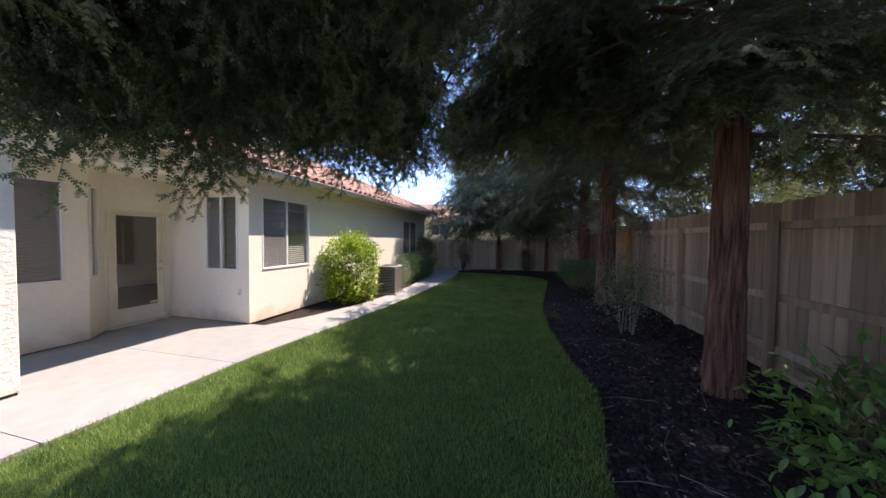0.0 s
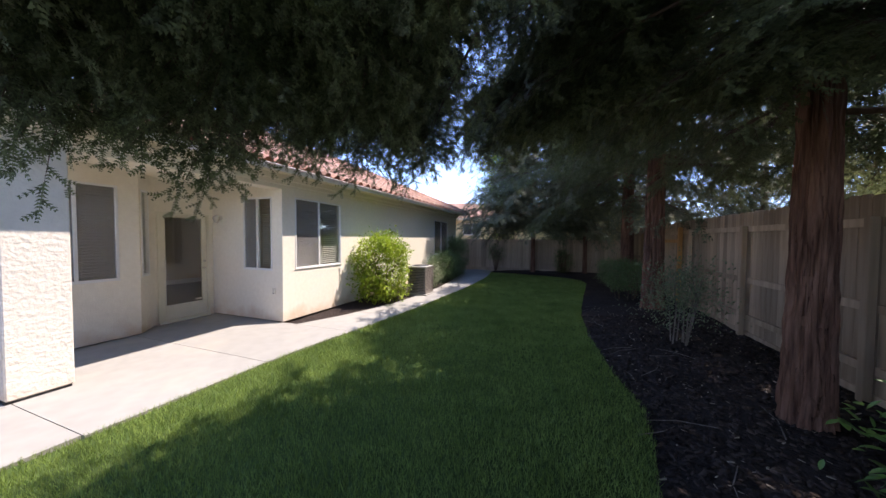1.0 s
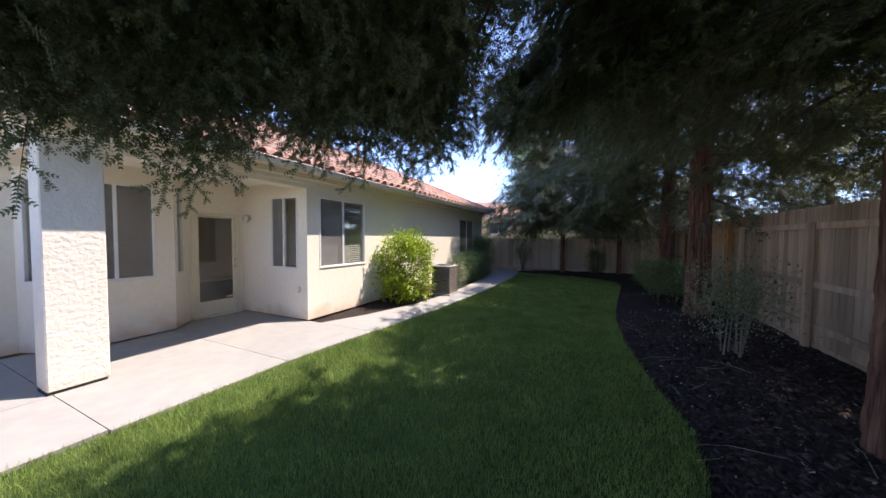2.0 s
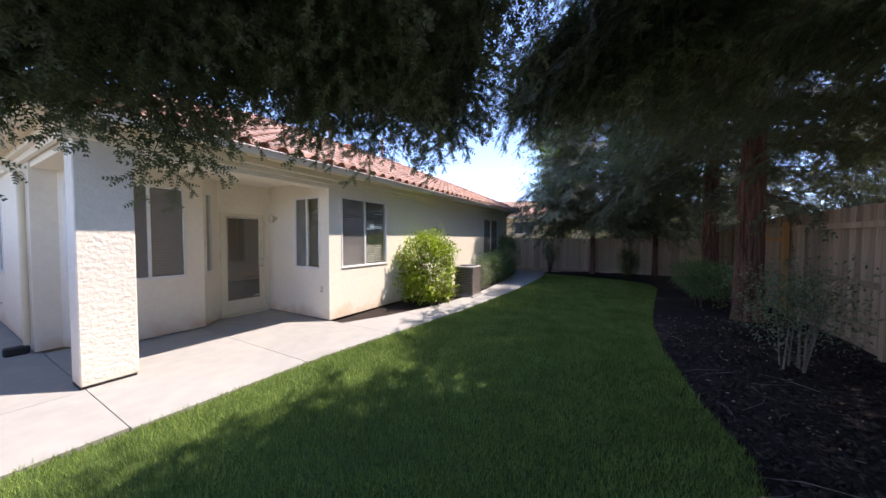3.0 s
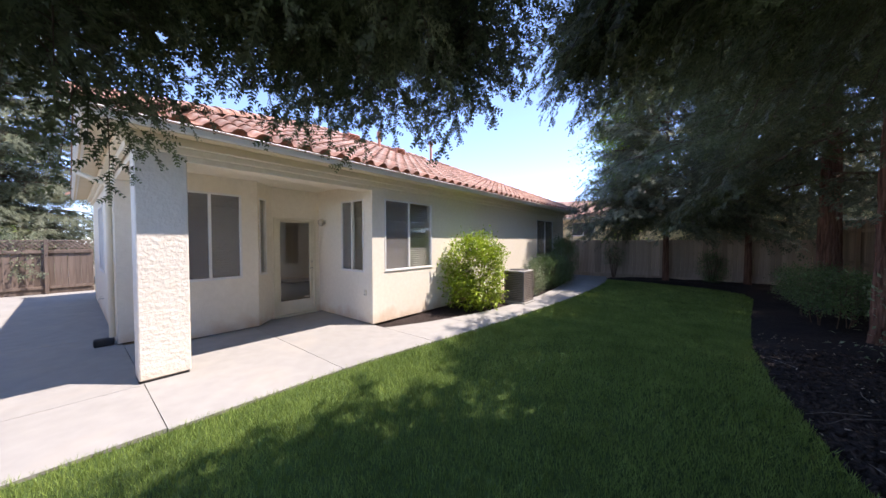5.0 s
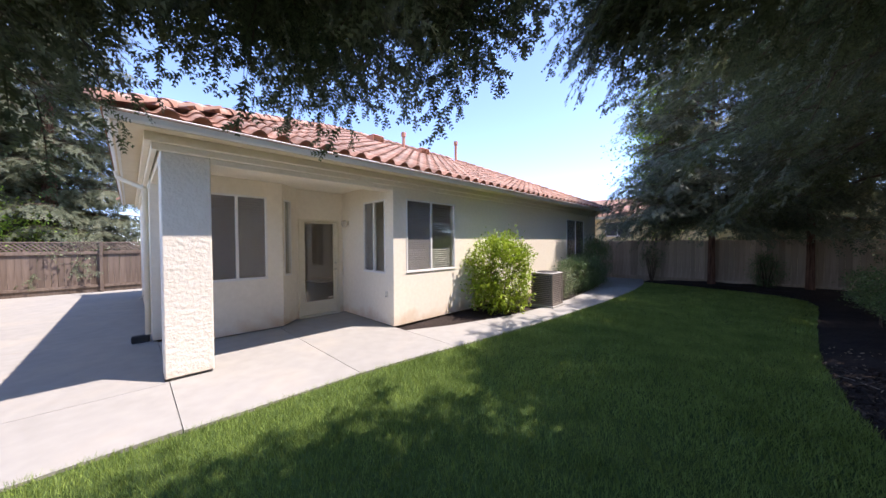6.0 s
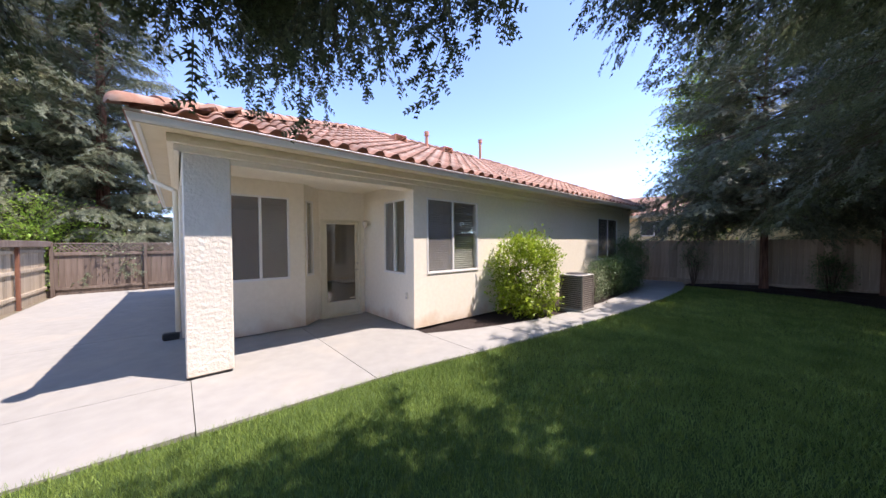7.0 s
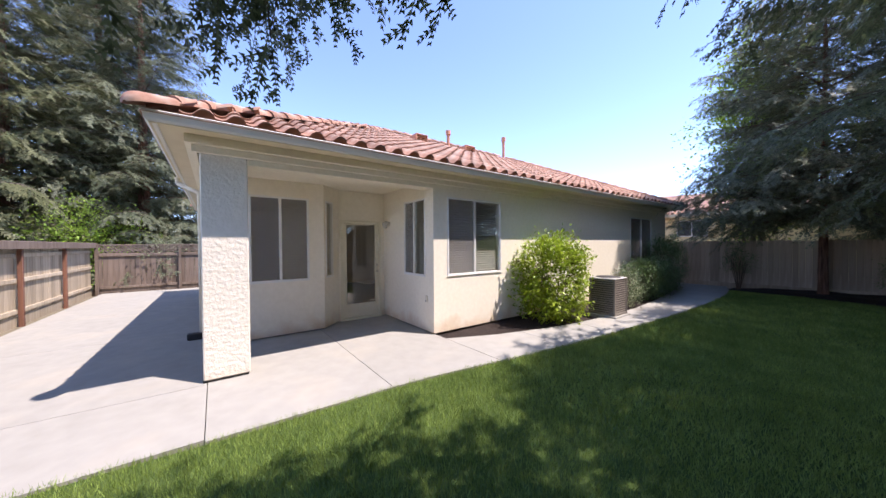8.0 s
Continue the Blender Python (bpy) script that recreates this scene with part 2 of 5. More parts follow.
# ---- mesh helpers ----
class Shape:
    """Collects vertices and faces for one mesh."""

    def __init__(self):
        self.v, self.f, self.m = [], [], []

    def add(self, verts, faces, mat=0):
        k = len(self.v)
        self.v += [tuple(p) for p in verts]
        self.f += [tuple(i + k for i in f) for f in faces]
        self.m += [mat] * len(faces)
        return self

    def box(self, x0, x1, y0, y1, z0, z1, bevel=0.0, m=None, mat=0):
        x0, x1, y0, y1, z0, z1 = min(x0, x1), max(x0, x1), min(y0, y1), max(y0, y1), min(z0, z1), max(z0, z1)
        b = min(bevel, (x1 - x0) / 2.1, (y1 - y0) / 2.1, (z1 - z0) / 2.1)
        if b <= 0:
            vs = [(x, y, z) for x in (x0, x1) for y in (y0, y1) for z in (z0, z1)]
            fs = [(0, 1, 3, 2), (4, 6, 7, 5), (0, 4, 5, 1), (2, 3, 7, 6), (0, 2, 6, 4), (1, 5, 7, 3)]
        else:
            vs, idx = [], {}
            for i, x in enumerate((x0, x1)):
                for j, y in enumerate((y0, y1)):
                    for k, z in enumerate((z0, z1)):
                        sx, sy, sz = (b if i == 0 else -b), (b if j == 0 else -b), (b if k == 0 else -b)
                        idx[i, j, k] = len(vs)
                        vs += [(x, y + sy, z + sz), (x + sx, y, z + sz), (x + sx, y + sy, z)]
            fs = []
            for i in (0, 1):
                q = [idx[i, 0, 0], idx[i, 1, 0], idx[i, 1, 1], idx[i, 0, 1]]
                fs.append(q if i else q[::-1])
                q = [idx[0, i, 0] + 1, idx[1, i, 0] + 1, idx[1, i, 1] + 1, idx[0, i, 1] + 1]
                fs.append(q[::-1] if i else q)
                q = [idx[0, 0, i] + 2, idx[1, 0, i] + 2, idx[1, 1, i] + 2, idx[0, 1, i] + 2]
                fs.append(q if i else q[::-1])
            for i in (0, 1):
                for j in (0, 1):
                    fs.append([idx[i, j, 0], idx[i, j, 1], idx[i, j, 1] + 1, idx[i, j, 0] + 1])
                    fs.append([idx[i, 0, j], idx[i, 1, j], idx[i, 1, j] + 2, idx[i, 0, j] + 2])
                    fs.append([idx[0, i, j] + 1, idx[1, i, j] + 1, idx[1, i, j] + 2, idx[0, i, j] + 2])
                    for k in (0, 1):
                        q = idx[i, j, k]
                        fs.append([q, q + 1, q + 2])
        if m is not None:
            vs = [m @ Vector(p) for p in vs]
        return self.add(vs, fs, mat)

    def prism(self, poly, z0, z1, mat=0):
        n = len(poly)
        vs = [(x, y, z0) for x, y in poly] + [(x, y, z1) for x, y in poly]
        fs = [tuple(range(n))[::-1], tuple(range(n, 2 * n))] + [(i, (i + 1) % n, n + (i + 1) % n, n + i) for i in range(n)]
        return self.add(vs, fs, mat)

    def tube(self, pts, radii, seg=8, mat=0, cap=True):
        pts = [Vector(p) for p in pts]
        vs, fs = [], []
        for i, p in enumerate(pts):
            d = (pts[min(i + 1, len(pts) - 1)] - pts[max(i - 1, 0)]).normalized()
            a = d.cross(Vector((0, 0, 1)) if abs(d.z) < 0.9 else Vector((1, 0, 0))).normalized()
            b = d.cross(a)
            r = radii[i] if hasattr(radii, "__len__") else radii
            for k in range(seg):
                t = 2 * math.pi * k / seg
                vs.append(p + a * (r * math.cos(t)) + b * (r * math.sin(t)))
        for i in range(len(pts) - 1):
            for k in range(seg):
                fs.append((i * seg + k, i * seg + (k + 1) % seg, (i + 1) * seg + (k + 1) % seg, (i + 1) * seg + k))
        if cap:
            fs += [tuple(range(seg))[::-1], tuple(range((len(pts) - 1) * seg, len(pts) * seg))]
        return self.add(vs, fs, mat)

    def mesh(self, name, mats, smooth=False):
        me = bpy.data.meshes.new(name)
        me.from_pydata(self.v, [], self.f)
        for mt in (mats if isinstance(mats, (list, tuple)) else [mats]):
            me.materials.append(mt)
        if any(self.m):
            me.polygons.foreach_set("material_index", self.m)
        bm = bmesh.new()
        bm.from_mesh(me)
        bmesh.ops.recalc_face_normals(bm, faces=bm.faces)
        bm.to_mesh(me)
        bm.free()
        if smooth:
            me.polygons.foreach_set("use_smooth", [True] * len(me.polygons))
            me.set_sharp_from_angle(angle=radians(40))
        me.update()
        return me


def put(name, data, parent=None, m=None, label="", category="", kind="", group=""):
    ob = new(name, data)
    if parent is not None:
        ob.parent = parent
    if m is not None:
        ob.matrix_basis = m
    return tagged(ob, label, category, group, kind)


def part(name, shape, mat, parent, label="", smooth=False, m=None):
    return put(name, shape.mesh(name, mat, smooth), parent, m, label)


def thing(name, x, y, z, label, category, group="", kind="", rz=0.0):
    ob = new(name)
    ob.matrix_basis = pose(x, y, z, 0, 0, rz)
    return tagged(ob, label, category, group, kind)


def interp(points, t):
    """Smooth-stepped curve through (t, value) pairs."""
    if t <= points[0][0]:
        return points[0][1]
    for (a, u), (b, v) in zip(points, points[1:]):
        if t <= b:
            s = (t - a) / (b - a)
            return u + (v - u) * s
    return points[-1][1]


# ---- the ground ----
# the lawn meets the pale paving on this line, and the bark bed on the other (y, x)
LAWN_W = [(-9, -3.95), (0.6, -3.93), (1.7, -3.86), (3.45, -3.82), (4.2, -3.75), (5.1, -3.62), (6.1, -3.49), (7.0, -3.40), (8.3, -3.30), (10.4, -3.18), (13, -3.15), (14.6, -3.22), (15.6, -3.35), (17.0, -3.7)]
LAWN_E = [(-9, 0.6), (1.6, 0.42), (2.6, 0.50), (3.3, 0.63), (3.9, 0.69), (4.7, 0.54), (5.5, 0.45), (6.5, 0.35), (8.0, 0.32), (9.3, 0.42), (10.5, 0.52), (12.0, 0.68), (13.3, 0.80), (14.2, 0.70), (14.9, 0.1), (15.3, -0.9), (15.55, -2.1), (15.7, -3.5)]
BED_W = [(4.97, -4.92), (5.77, -4.58), (6.6, -4.35), (7.4, -4.17), (8.5, -4.07), (10.26, -4.05), (12.0, -4.2), (14.36, -4.53), (15.75, -4.8)]
FENCE_E, FENCE_N, FENCE_S, FENCE_W = 2.86, 17.0, -1.72, -16.4

ground = Shape()
ground.add([(-400, -400, -0.07), (400, -400, -0.07), (400, 400, -0.07), (-400, 400, -0.07)], [(0, 1, 2, 3)])
put("ground", ground.mesh("ground", EARTH), label="bare brown earth that runs on past the fences", category="ground", kind="structure")


def strip(west, east, y0, y1, step, cols, height):
    s = Shape()
    n = max(2, int((y1 - y0) / step) + 1)
    vs, fs = [], []
    for i in range(n):
        y = y0 + (y1 - y0) * i / (n - 1)
        a, b = west(y), east(y)
        for k in range(cols + 1):
            x = a + (b - a) * k / cols
            vs.append((x, y, height(x, y)))
    for i in range(n - 1):
        for k in range(cols):
            q = i * (cols + 1) + k
            fs.append((q, q + 1, q + cols + 2, q + cols + 1))
    return s.add(vs, fs)


def lawn_z(x, y):
    return -0.025 + 0.012 * noise.noise((x * 0.8, y * 0.8, 0))


def bed_z(x, y):
    edge = interp(LAWN_E, y)
    u = min(1.0, max(0.0, (x - edge) / 1.6))
    return -0.035 + 0.12 * u + 0.035 * noise.noise((x * 1.7, y * 1.7, 3.0)) + 0.015 * noise.noise((x * 6, y * 6, 5.0))


lawn = strip(lambda y: interp(LAWN_W, y), lambda y: interp(LAWN_E, y), -9, 15.7, 0.25, 16, lawn_z)
lawn_ob = put("lawn", lawn.mesh("lawn", LAWN_SOIL, True), label="mown green lawn, mostly in tree shade", category="lawn", kind="structure")
bed = strip(lambda y: interp(LAWN_E, y), lambda y: FENCE_E + 0.05, -9, FENCE_N + 0.05, 0.12, 26, bed_z)
put("planting_bed", bed.mesh("planting_bed", MULCH, True), label="dark bark mulch bed along the wooden fence", category="ground", kind="structure")
bed2 = strip(lambda y: -5.35, lambda y: interp(BED_W, y), 4.97, 15.75, 0.15, 6, lambda x, y: -0.03 + 0.02 * noise.noise((x * 4, y * 4, 1)))
put("wall_bed", bed2.mesh("wall_bed", MULCH, True), label="narrow dark mulch bed beside the house wall", category="ground", kind="structure")

# poured concrete, slab by slab
paving = thing("pavement", -4.4, 3.0, 0.0, "pale poured concrete patio and curved garden walk", "pavement", kind="structure")


def slab(poly):
    s = Shape()
    s.prism([(x + 4.4, y - 3.0) for x, y in poly], -0.12, 0.0)
    me = s.mesh("slab", CONCRETE)
    put("slab", me, paving)


G = 0.004
cuts = [1.66, 3.38, 4.96, 6.3, 7.7, 9.1, 10.5, 11.9, 13.3, 14.7, 16.1, 17.0]
for y0, y1 in zip(cuts, cuts[1:]):
    a, b = y0 + G, y1 - G
    ys = [a + (b - a) * i / 6 for i in range(7)]
    if y1 <= 4.97:
        west = [(-7.35, y) for y in ys]
    else:
        west = [(interp(BED_W, y) if y < 15.75 else interp([(15.75, -4.8), (16.2, -6.2), (17.0, -6.6)], y), y) for y in ys]
    slab([(interp(LAWN_W, y), y) for y in ys] + west[::-1])
for x0, x1 in ((-3.9, -5.2), (-5.2, -8.2), (-8.2, -11.2), (-11.2, -14.0), (-14.0, -16.36)):
    for y0, y1 in ((1.66, -1.45), (-1.45, -5), (-5, -9)):
        if y1 < -1.5 and x0 < -5:
            continue
        slab([(x0 - (G if x0 < -4 else 0), y0 - G), (x1 + G, y0 - G), (x1 + G, y1 + G), (x0 - (G if x0 < -4 else 0), y1 + G)])

# ---- the house ----
WX, SY = -5.24, 1.60            # front wall face, side wall face
EX, SE = -4.76, 1.18            # outer eaves
NE, WE = 16.25, -14.48
EZ, PITCH = 2.95, 0.45
house = thing("house", -5.24, 4.93, 0.0, "single-storey cream stucco house with a terracotta tile roof", "house")
HB = Vector((-5.24, 4.93, 0.0))
HM = Matrix.Translation(-HB)


def wall(name, p, q, z0, z1, holes=(), depth=0.16, mat=None, label="", parent=None):
    """A stucco wall whose outer face runs from p to q (outside on the right hand), with openings (u0, u1, z0, z1)."""
    p, q = Vector((*p, 0)), Vector((*q, 0))
    d = (q - p).normalized()
    inn = Vector((-d.y, d.x, 0)) * depth
    length = (q - p).length
    us = sorted({0.0, length, *[v for h in holes for v in h[:2]]})
    zs = sorted({z0, z1, *[v for h in holes for v in h[2:]]})
    def solid(i, k):
        if not (0 <= i < len(us) - 1 and 0 <= k < len(zs) - 1):
            return False
        u, z = (us[i] + us[i + 1]) / 2, (zs[k] + zs[k + 1]) / 2
        return not any(h[0] < u < h[1] and h[2] < z < h[3] for h in holes)
    s = Shape()
    P = lambda u, z, w: p + d * u + inn * w + Vector((0, 0, z)) - HB
    for i in range(len(us) - 1):
        for k in range(len(zs) - 1):
            if not solid(i, k):
                continue
            u0, u1, a, b = us[i], us[i + 1], zs[k], zs[k + 1]
            s.add([P(u0, a, 0), P(u1, a, 0), P(u1, b, 0), P(u0, b, 0)], [(0, 1, 2, 3)])
            s.add([P(u0, a, 1), P(u1, a, 1), P(u1, b, 1), P(u0, b, 1)], [(3, 2, 1, 0)])
            for di, dk, c in ((-1, 0, (u0, a, u0, b)), (1, 0, (u1, b, u1, a)), (0, -1, (u1, a, u0, a)), (0, 1, (u0, b, u1, b))):
                if not solid(i + di, k + dk):
                    s.add([P(c[0], c[1], 0), P(c[0], c[1], 1), P(c[2], c[3], 1), P(c[2], c[3], 0)], [(3, 2, 1, 0)])
    me = bpy.data.meshes.new(name)
    me.from_pydata(s.v, [], s.f)
    me.materials.append(mat or STUCCO)
    bm = bmesh.new()
    bm.from_mesh(me)
    bmesh.ops.remove_doubles(bm, verts=bm.verts, dist=1e-5)
    bmesh.ops.recalc_face_normals(bm, faces=bm.faces)
    bm.to_mesh(me)
    bm.free()
    return put(name, me, parent or house, label=label)


def window(p, q, u0, u1, z0, z1, blind=(True, True), screen=(False, False), mull=0.5, slat=None, drop=1.0, tilt=28):
    """A white sliding window in the wall p-q: frame, mullion, two panes, sill and blinds behind."""
    p, q = Vector((*p, 0)), Vector((*q, 0))
    d = (q - p).normalized()
    m = Matrix.Identity(4)
    m.col[0][:3], m.col[1][:3], m.col[2][:3] = d, Vector((-d.y, d.x, 0)), (0, 0, 1)
    m.translation = p + d * u0 - HB + Vector((0, 0, z0))
    w, h = u1 - u0, z1 - z0
    win = put("window", None, house, m, "white-framed sliding window with blinds")
    fr = Shape()
    t = 0.035
    for a in ((0, w, -0.012, 0.07, 0, t), (0, w, -0.012, 0.07, h - t, h), (0, t, -0.012, 0.07, t, h - t), (w - t, w, -0.012, 0.07, t, h - t)):
        fr.box(*a, bevel=0.004)
    part("window_frame", fr, WHITE_FRAME, win)
    c = w * mull
    if mull:
        part("mullion", Shape().box(c - 0.022, c + 0.022, -0.006, 0.06, t, h - t, 0.004), WHITE_FRAME, win)
    part("window_sill", Shape().box(-0.008, w + 0.008, -0.018, -0.0125, -0.008, 0.010, 0.002), WHITE_FRAME, win)
    for k, (a, b) in enumerate(((t, c - 0.022), (c + 0.022, w - t)) if mull else ((t, w - t),)):
        pane = part("pane", Shape().box(a, b, 0.030, 0.036, t, h - t), GLASS, win)
        pane.visible_shadow = False
        if screen[k]:
            s = Shape()
            s.box(a, b, 0.008, 0.010, t, h - t)
            part("insect_screen", s, SCREEN_MESH, win)
        if blind[k]:
            s = Shape()
            bottom = t + (h - 2 * t) * (1 - drop)
            n = int((h - t - bottom) / 0.046)
            for i in range(n):
                zc = h - t - 0.03 - 0.046 * i
                s.box(a + 0.004, b - 0.004, -0.022, 0.022, -0.0014, 0.0014, m=Matrix.Translation((0, 0.10, zc)) @ Matrix.Rotation(radians(tilt), 4, "X"))
            for xx in (a + 0.12, b - 0.12):
                s.box(xx - 0.002, xx + 0.002, 0.073, 0.075, bottom, h - t)
            part("blind", s, slat or BLIND, win, "horizontal slat blind, let down")
    return win


def screen_material():
    """A fine woven mesh: partly see-through."""
    m = bpy.data.materials.new("woven_screen")
    m.use_nodes = True
    n, l = m.node_tree.nodes, m.node_tree.links
    b = n["Principled BSDF"]
    b.inputs["Base Color"].default_value, b.inputs["Roughness"].default_value = (0.30, 0.285, 0.27, 1), 0.6
    t, x = n.new("ShaderNodeBsdfTransparent"), n.new("ShaderNodeMixShader")
    x.inputs["Fac"].default_value = 0.68
    l.new(b.outputs["BSDF"], x.inputs[1])
    l.new(t.outputs["BSDF"], x.inputs[2])
    l.new(x.outputs["Shader"], n["Material Output"].inputs["Surface"])
    return m


SCREEN_MESH = screen_material()
TOPZ = 2.90
A0, A1 = (-6.85, 2.14), (-6.85, 3.46)      # nook wall with window
B1 = (-7.27, 3.88)                          # end of the slanting wall
N0 = (-7.42, 1.86)
C = (WX, 4.93)
wall("front_wall", C, (WX, 15.75), 0.02, TOPZ, [(0.31, 1.75, 1.04, 2.515), (7.84, 9.51, 1.0, 2.48)])
window(C, (WX, 15.75), 0.31, 1.75, 1.04, 2.515, screen=(True, False), mull=0.48)
window(C, (WX, 15.75), 7.84, 9.51, 1.0, 2.48, screen=(True, True), slat=BLIND_DARK)
wall("porch_side_wall", (-7.27, 4.93), (WX - 0.16, 4.93), 0.02, TOPZ, [(0.96, 1.76, 1.03, 2.505)])
window((-7.27, 4.93), (WX, 4.93), 0.96, 1.76, 1.03, 2.505, screen=(True, False), mull=0.48)
wall("door_wall", B1, (-7.27, 4.93), 0.0, TOPZ, [(0.03, 0.96, 0.0, 2.165)])
wall("slant_wall", A1, B1, 0.02, TOPZ, [(0.06, 0.34, 1.0, 2.50)])
window(A1, B1, 0.06, 0.34, 1.0, 2.50, mull=0, slat=BLIND_DARK)
wall("nook_wall", A0, A1, 0.02, TOPZ, [(0.08, 1.05, 0.98, 2.51)])
window(A0, A1, 0.08, 1.05, 0.98, 2.51, blind=(False, True), screen=(True, True))
wall("slant_wall", N0, A0, 0.02, TOPZ, [(0.10, 0.50, 1.0, 2.50)])
window(N0, A0, 0.10, 0.50, 1.0, 2.50, mull=0, slat=BLIND_DARK)
wall("corner_wall", (-7.42, SY), N0, 0.02, TOPZ)
wall("side_wall", (-14.0, SY), (-7.58, SY), 0.02, TOPZ, [(2.6, 4.1, 1.0, 2.45)])
window((-14.0, SY), (-7.42, SY), 2.6, 4.1, 1.0, 2.45, slat=BLIND_DARK)
wall("back_wall", (WX - 0.16, 15.75), (-14.0, 15.75), 0.02, TOPZ)
wall("rear_wall", (-14.0, 15.75), (-14.0, SY + 0.16), 0.02, TOPZ)
# rooms behind the windows
rooms = Shape()
rooms.box(-13.8, -5.45, 5.15, 15.55, 0.03, 0.05)
rooms.box(-13.8, -7.45, 1.75, 5.12, 0.03, 0.05)
part("room_floor", rooms, ROOM, house)
part("room_partition", Shape().box(-13.8, -7.40, 5.10, 5.16, 0.05, 2.8).box(-9.6, -9.5, 1.75, 5.1, 0.05, 2.8).box(-9.6, -9.5, 5.2, 15.55, 0.05, 2.8), ROOM, house)
part("room_ceiling", Shape().box(-13.8, -5.45, 5.17, 15.55, 2.80, 2.84).box(-13.8, -7.45, 1.75, 5.1, 2.80, 2.84), ROOM, house)

# glowing bowls added to brighten the closed rooms, their places made up
lampmat = bpy.data.materials.new("lit_lamp_glass")
lampmat.use_nodes = True
lampmat.node_tree.nodes["Principled BSDF"].inputs["Emission Color"].default_value = (1.0, 0.86, 0.68, 1)
lampmat.node_tree.nodes["Principled BSDF"].inputs["Emission Strength"].default_value = 7.0
for x, y in ((-8.3, 3.1), (-7.3, 6.6)):
    cl = thing("ceiling_fill_light", x, y, 2.80, "lit round ceiling light added to brighten the rooms inside the house", "lamp", "ceiling lights")
    part("rim", Shape().tube([(0, 0, 0.0), (0, 0, -0.03)], [0.20, 0.19], 20), WHITE_FRAME, cl, smooth=True)
    part("bowl", Shape().tube([(0, 0, -0.031), (0, 0, -0.06), (0, 0, -0.08)], [0.18, 0.14, 0.05], 20), lampmat, cl, "glowing glass bowl", True)

# porch: column, header beams, ceiling
col = Shape().box(WX - 0.32, WX + 0.005, 1.62, 2.10, 0.03, 2.90, 0.012, m=HM)
part("porch_column", col, STUCCO_ROUGH, house, "square stucco porch column with rough texture", m=None)
# solid black block that stands in for the dark gap under the column
part("column_base_dark_block", Shape().box(WX - 0.30, WX - 0.01, 1.62, 2.08, 0.0, 0.03, m=HM), BLACK_PLASTIC, house)
part("porch_beam", Shape().box(WX - 0.30, WX, 2.10, 4.93, 2.64, 2.90, 0.006, m=HM), STUCCO, house)
part("porch_beam", Shape().box(-7.41, WX - 0.32, 1.62, 1.90, 2.64, 2.90, 0.006, m=HM), STUCCO, house)
part("porch_ceiling", Shape().box(-7.41, WX - 0.30, 1.90, 4.93, 2.80, 2.89, m=HM), STUCCO, house)

# soffit with two stepped cornice bands, fascia, half-round gutter
part("soffit", Shape().box(EX - 0.08, WE + 0.08, SE + 0.08, NE - 0.08, 2.902, 2.925, m=HM), TRIM, house)
for k, (o, za, zb) in enumerate(((0.05, 2.72, 2.901), (0.11, 2.80, 2.901))):
    s = Shape()
    s.box(WX + 0.001 + (0.05 if k else 0), WX + o, SY - o, 15.75 + o, za, zb, 0.004, m=HM)
    s.box(-14.0, WX + (0.05 if k else 0.0), SY - o, SY - 0.001 - (0.05 if k else 0), za, zb, 0.004, m=HM)
    part("cornice_band", s, STUCCO, house)
fas = Shape()
fas.box(EX - 0.08, EX - 0.06, SE + 0.06, NE - 0.06, 2.865, 2.985, m=HM)
fas.box(WE + 0.06, EX - 0.06, SE + 0.06, SE + 0.08, 2.865, 2.985, m=HM)
fas.box(WE + 0.06, EX - 0.06, NE - 0.08, NE - 0.06, 2.865, 2.985, m=HM)
part("fascia", fas, TRIM, house)


def gutter(p, q, out):
    """An ogee gutter along p-q that bulges outwards."""
    p, q, out = Vector(p), Vector(q), Vector(out)
    prof = [(-0.055, 0.10), (-0.055, 0.0), (-0.02, -0.005), (0.01, 0.005), (0.03, 0.03), (0.032, 0.06), (0.045, 0.08), (0.055, 0.095), (0.05, 0.102), (0.04, 0.096), (0.028, 0.07), (0.02, 0.04), (-0.045, 0.012), (-0.05, 0.10)]
    s = Shape()
    n = len(prof)
    mit = (q - p).normalized()
    vs = [p + out * a + Vector((0, 0, b)) - mit * (a if True else 0) for a, b in prof] + [q + out * a + Vector((0, 0, b)) + mit * a for a, b in prof]
    s.add([v - HB for v in vs], [(i, (i + 1) % n, n + (i + 1) % n, n + i) for i in range(n)])
    return s


GZ = 2.875
part("gutter", gutter((EX - 0.055, SE + 0.055, GZ), (EX - 0.055, NE - 0.055, GZ), (1, 0, 0)), GUTTER, house, "pale enamelled metal gutter", True)
part("gutter", gutter((EX - 0.055, SE + 0.055, GZ), (WE + 0.055, SE + 0.055, GZ), (0, -1, 0)), GUTTER, house, "pale enamelled metal gutter", True)
down = Shape()
for a, b in ((Vector((-7.95, 1.22, 2.87)), Vector((-7.95, 1.24, 2.76))), (Vector((-7.95, 1.24, 2.76)), Vector((-7.56, 1.55, 2.56))), (Vector((-7.56, 1.55, 2.56)), Vector((-7.56, 1.55, 0.12)))):
    down.tube([a - HB, b - HB], 0.038, 10)
part("downspout", down, TRIM, house, "cream painted downspout on the house corner", True)
part("downspout_elbow", Shape().box(-7.62, -7.50, 1.34, 1.57, 0.0, 0.12, 0.02, m=HM), BLACK_PLASTIC, house)

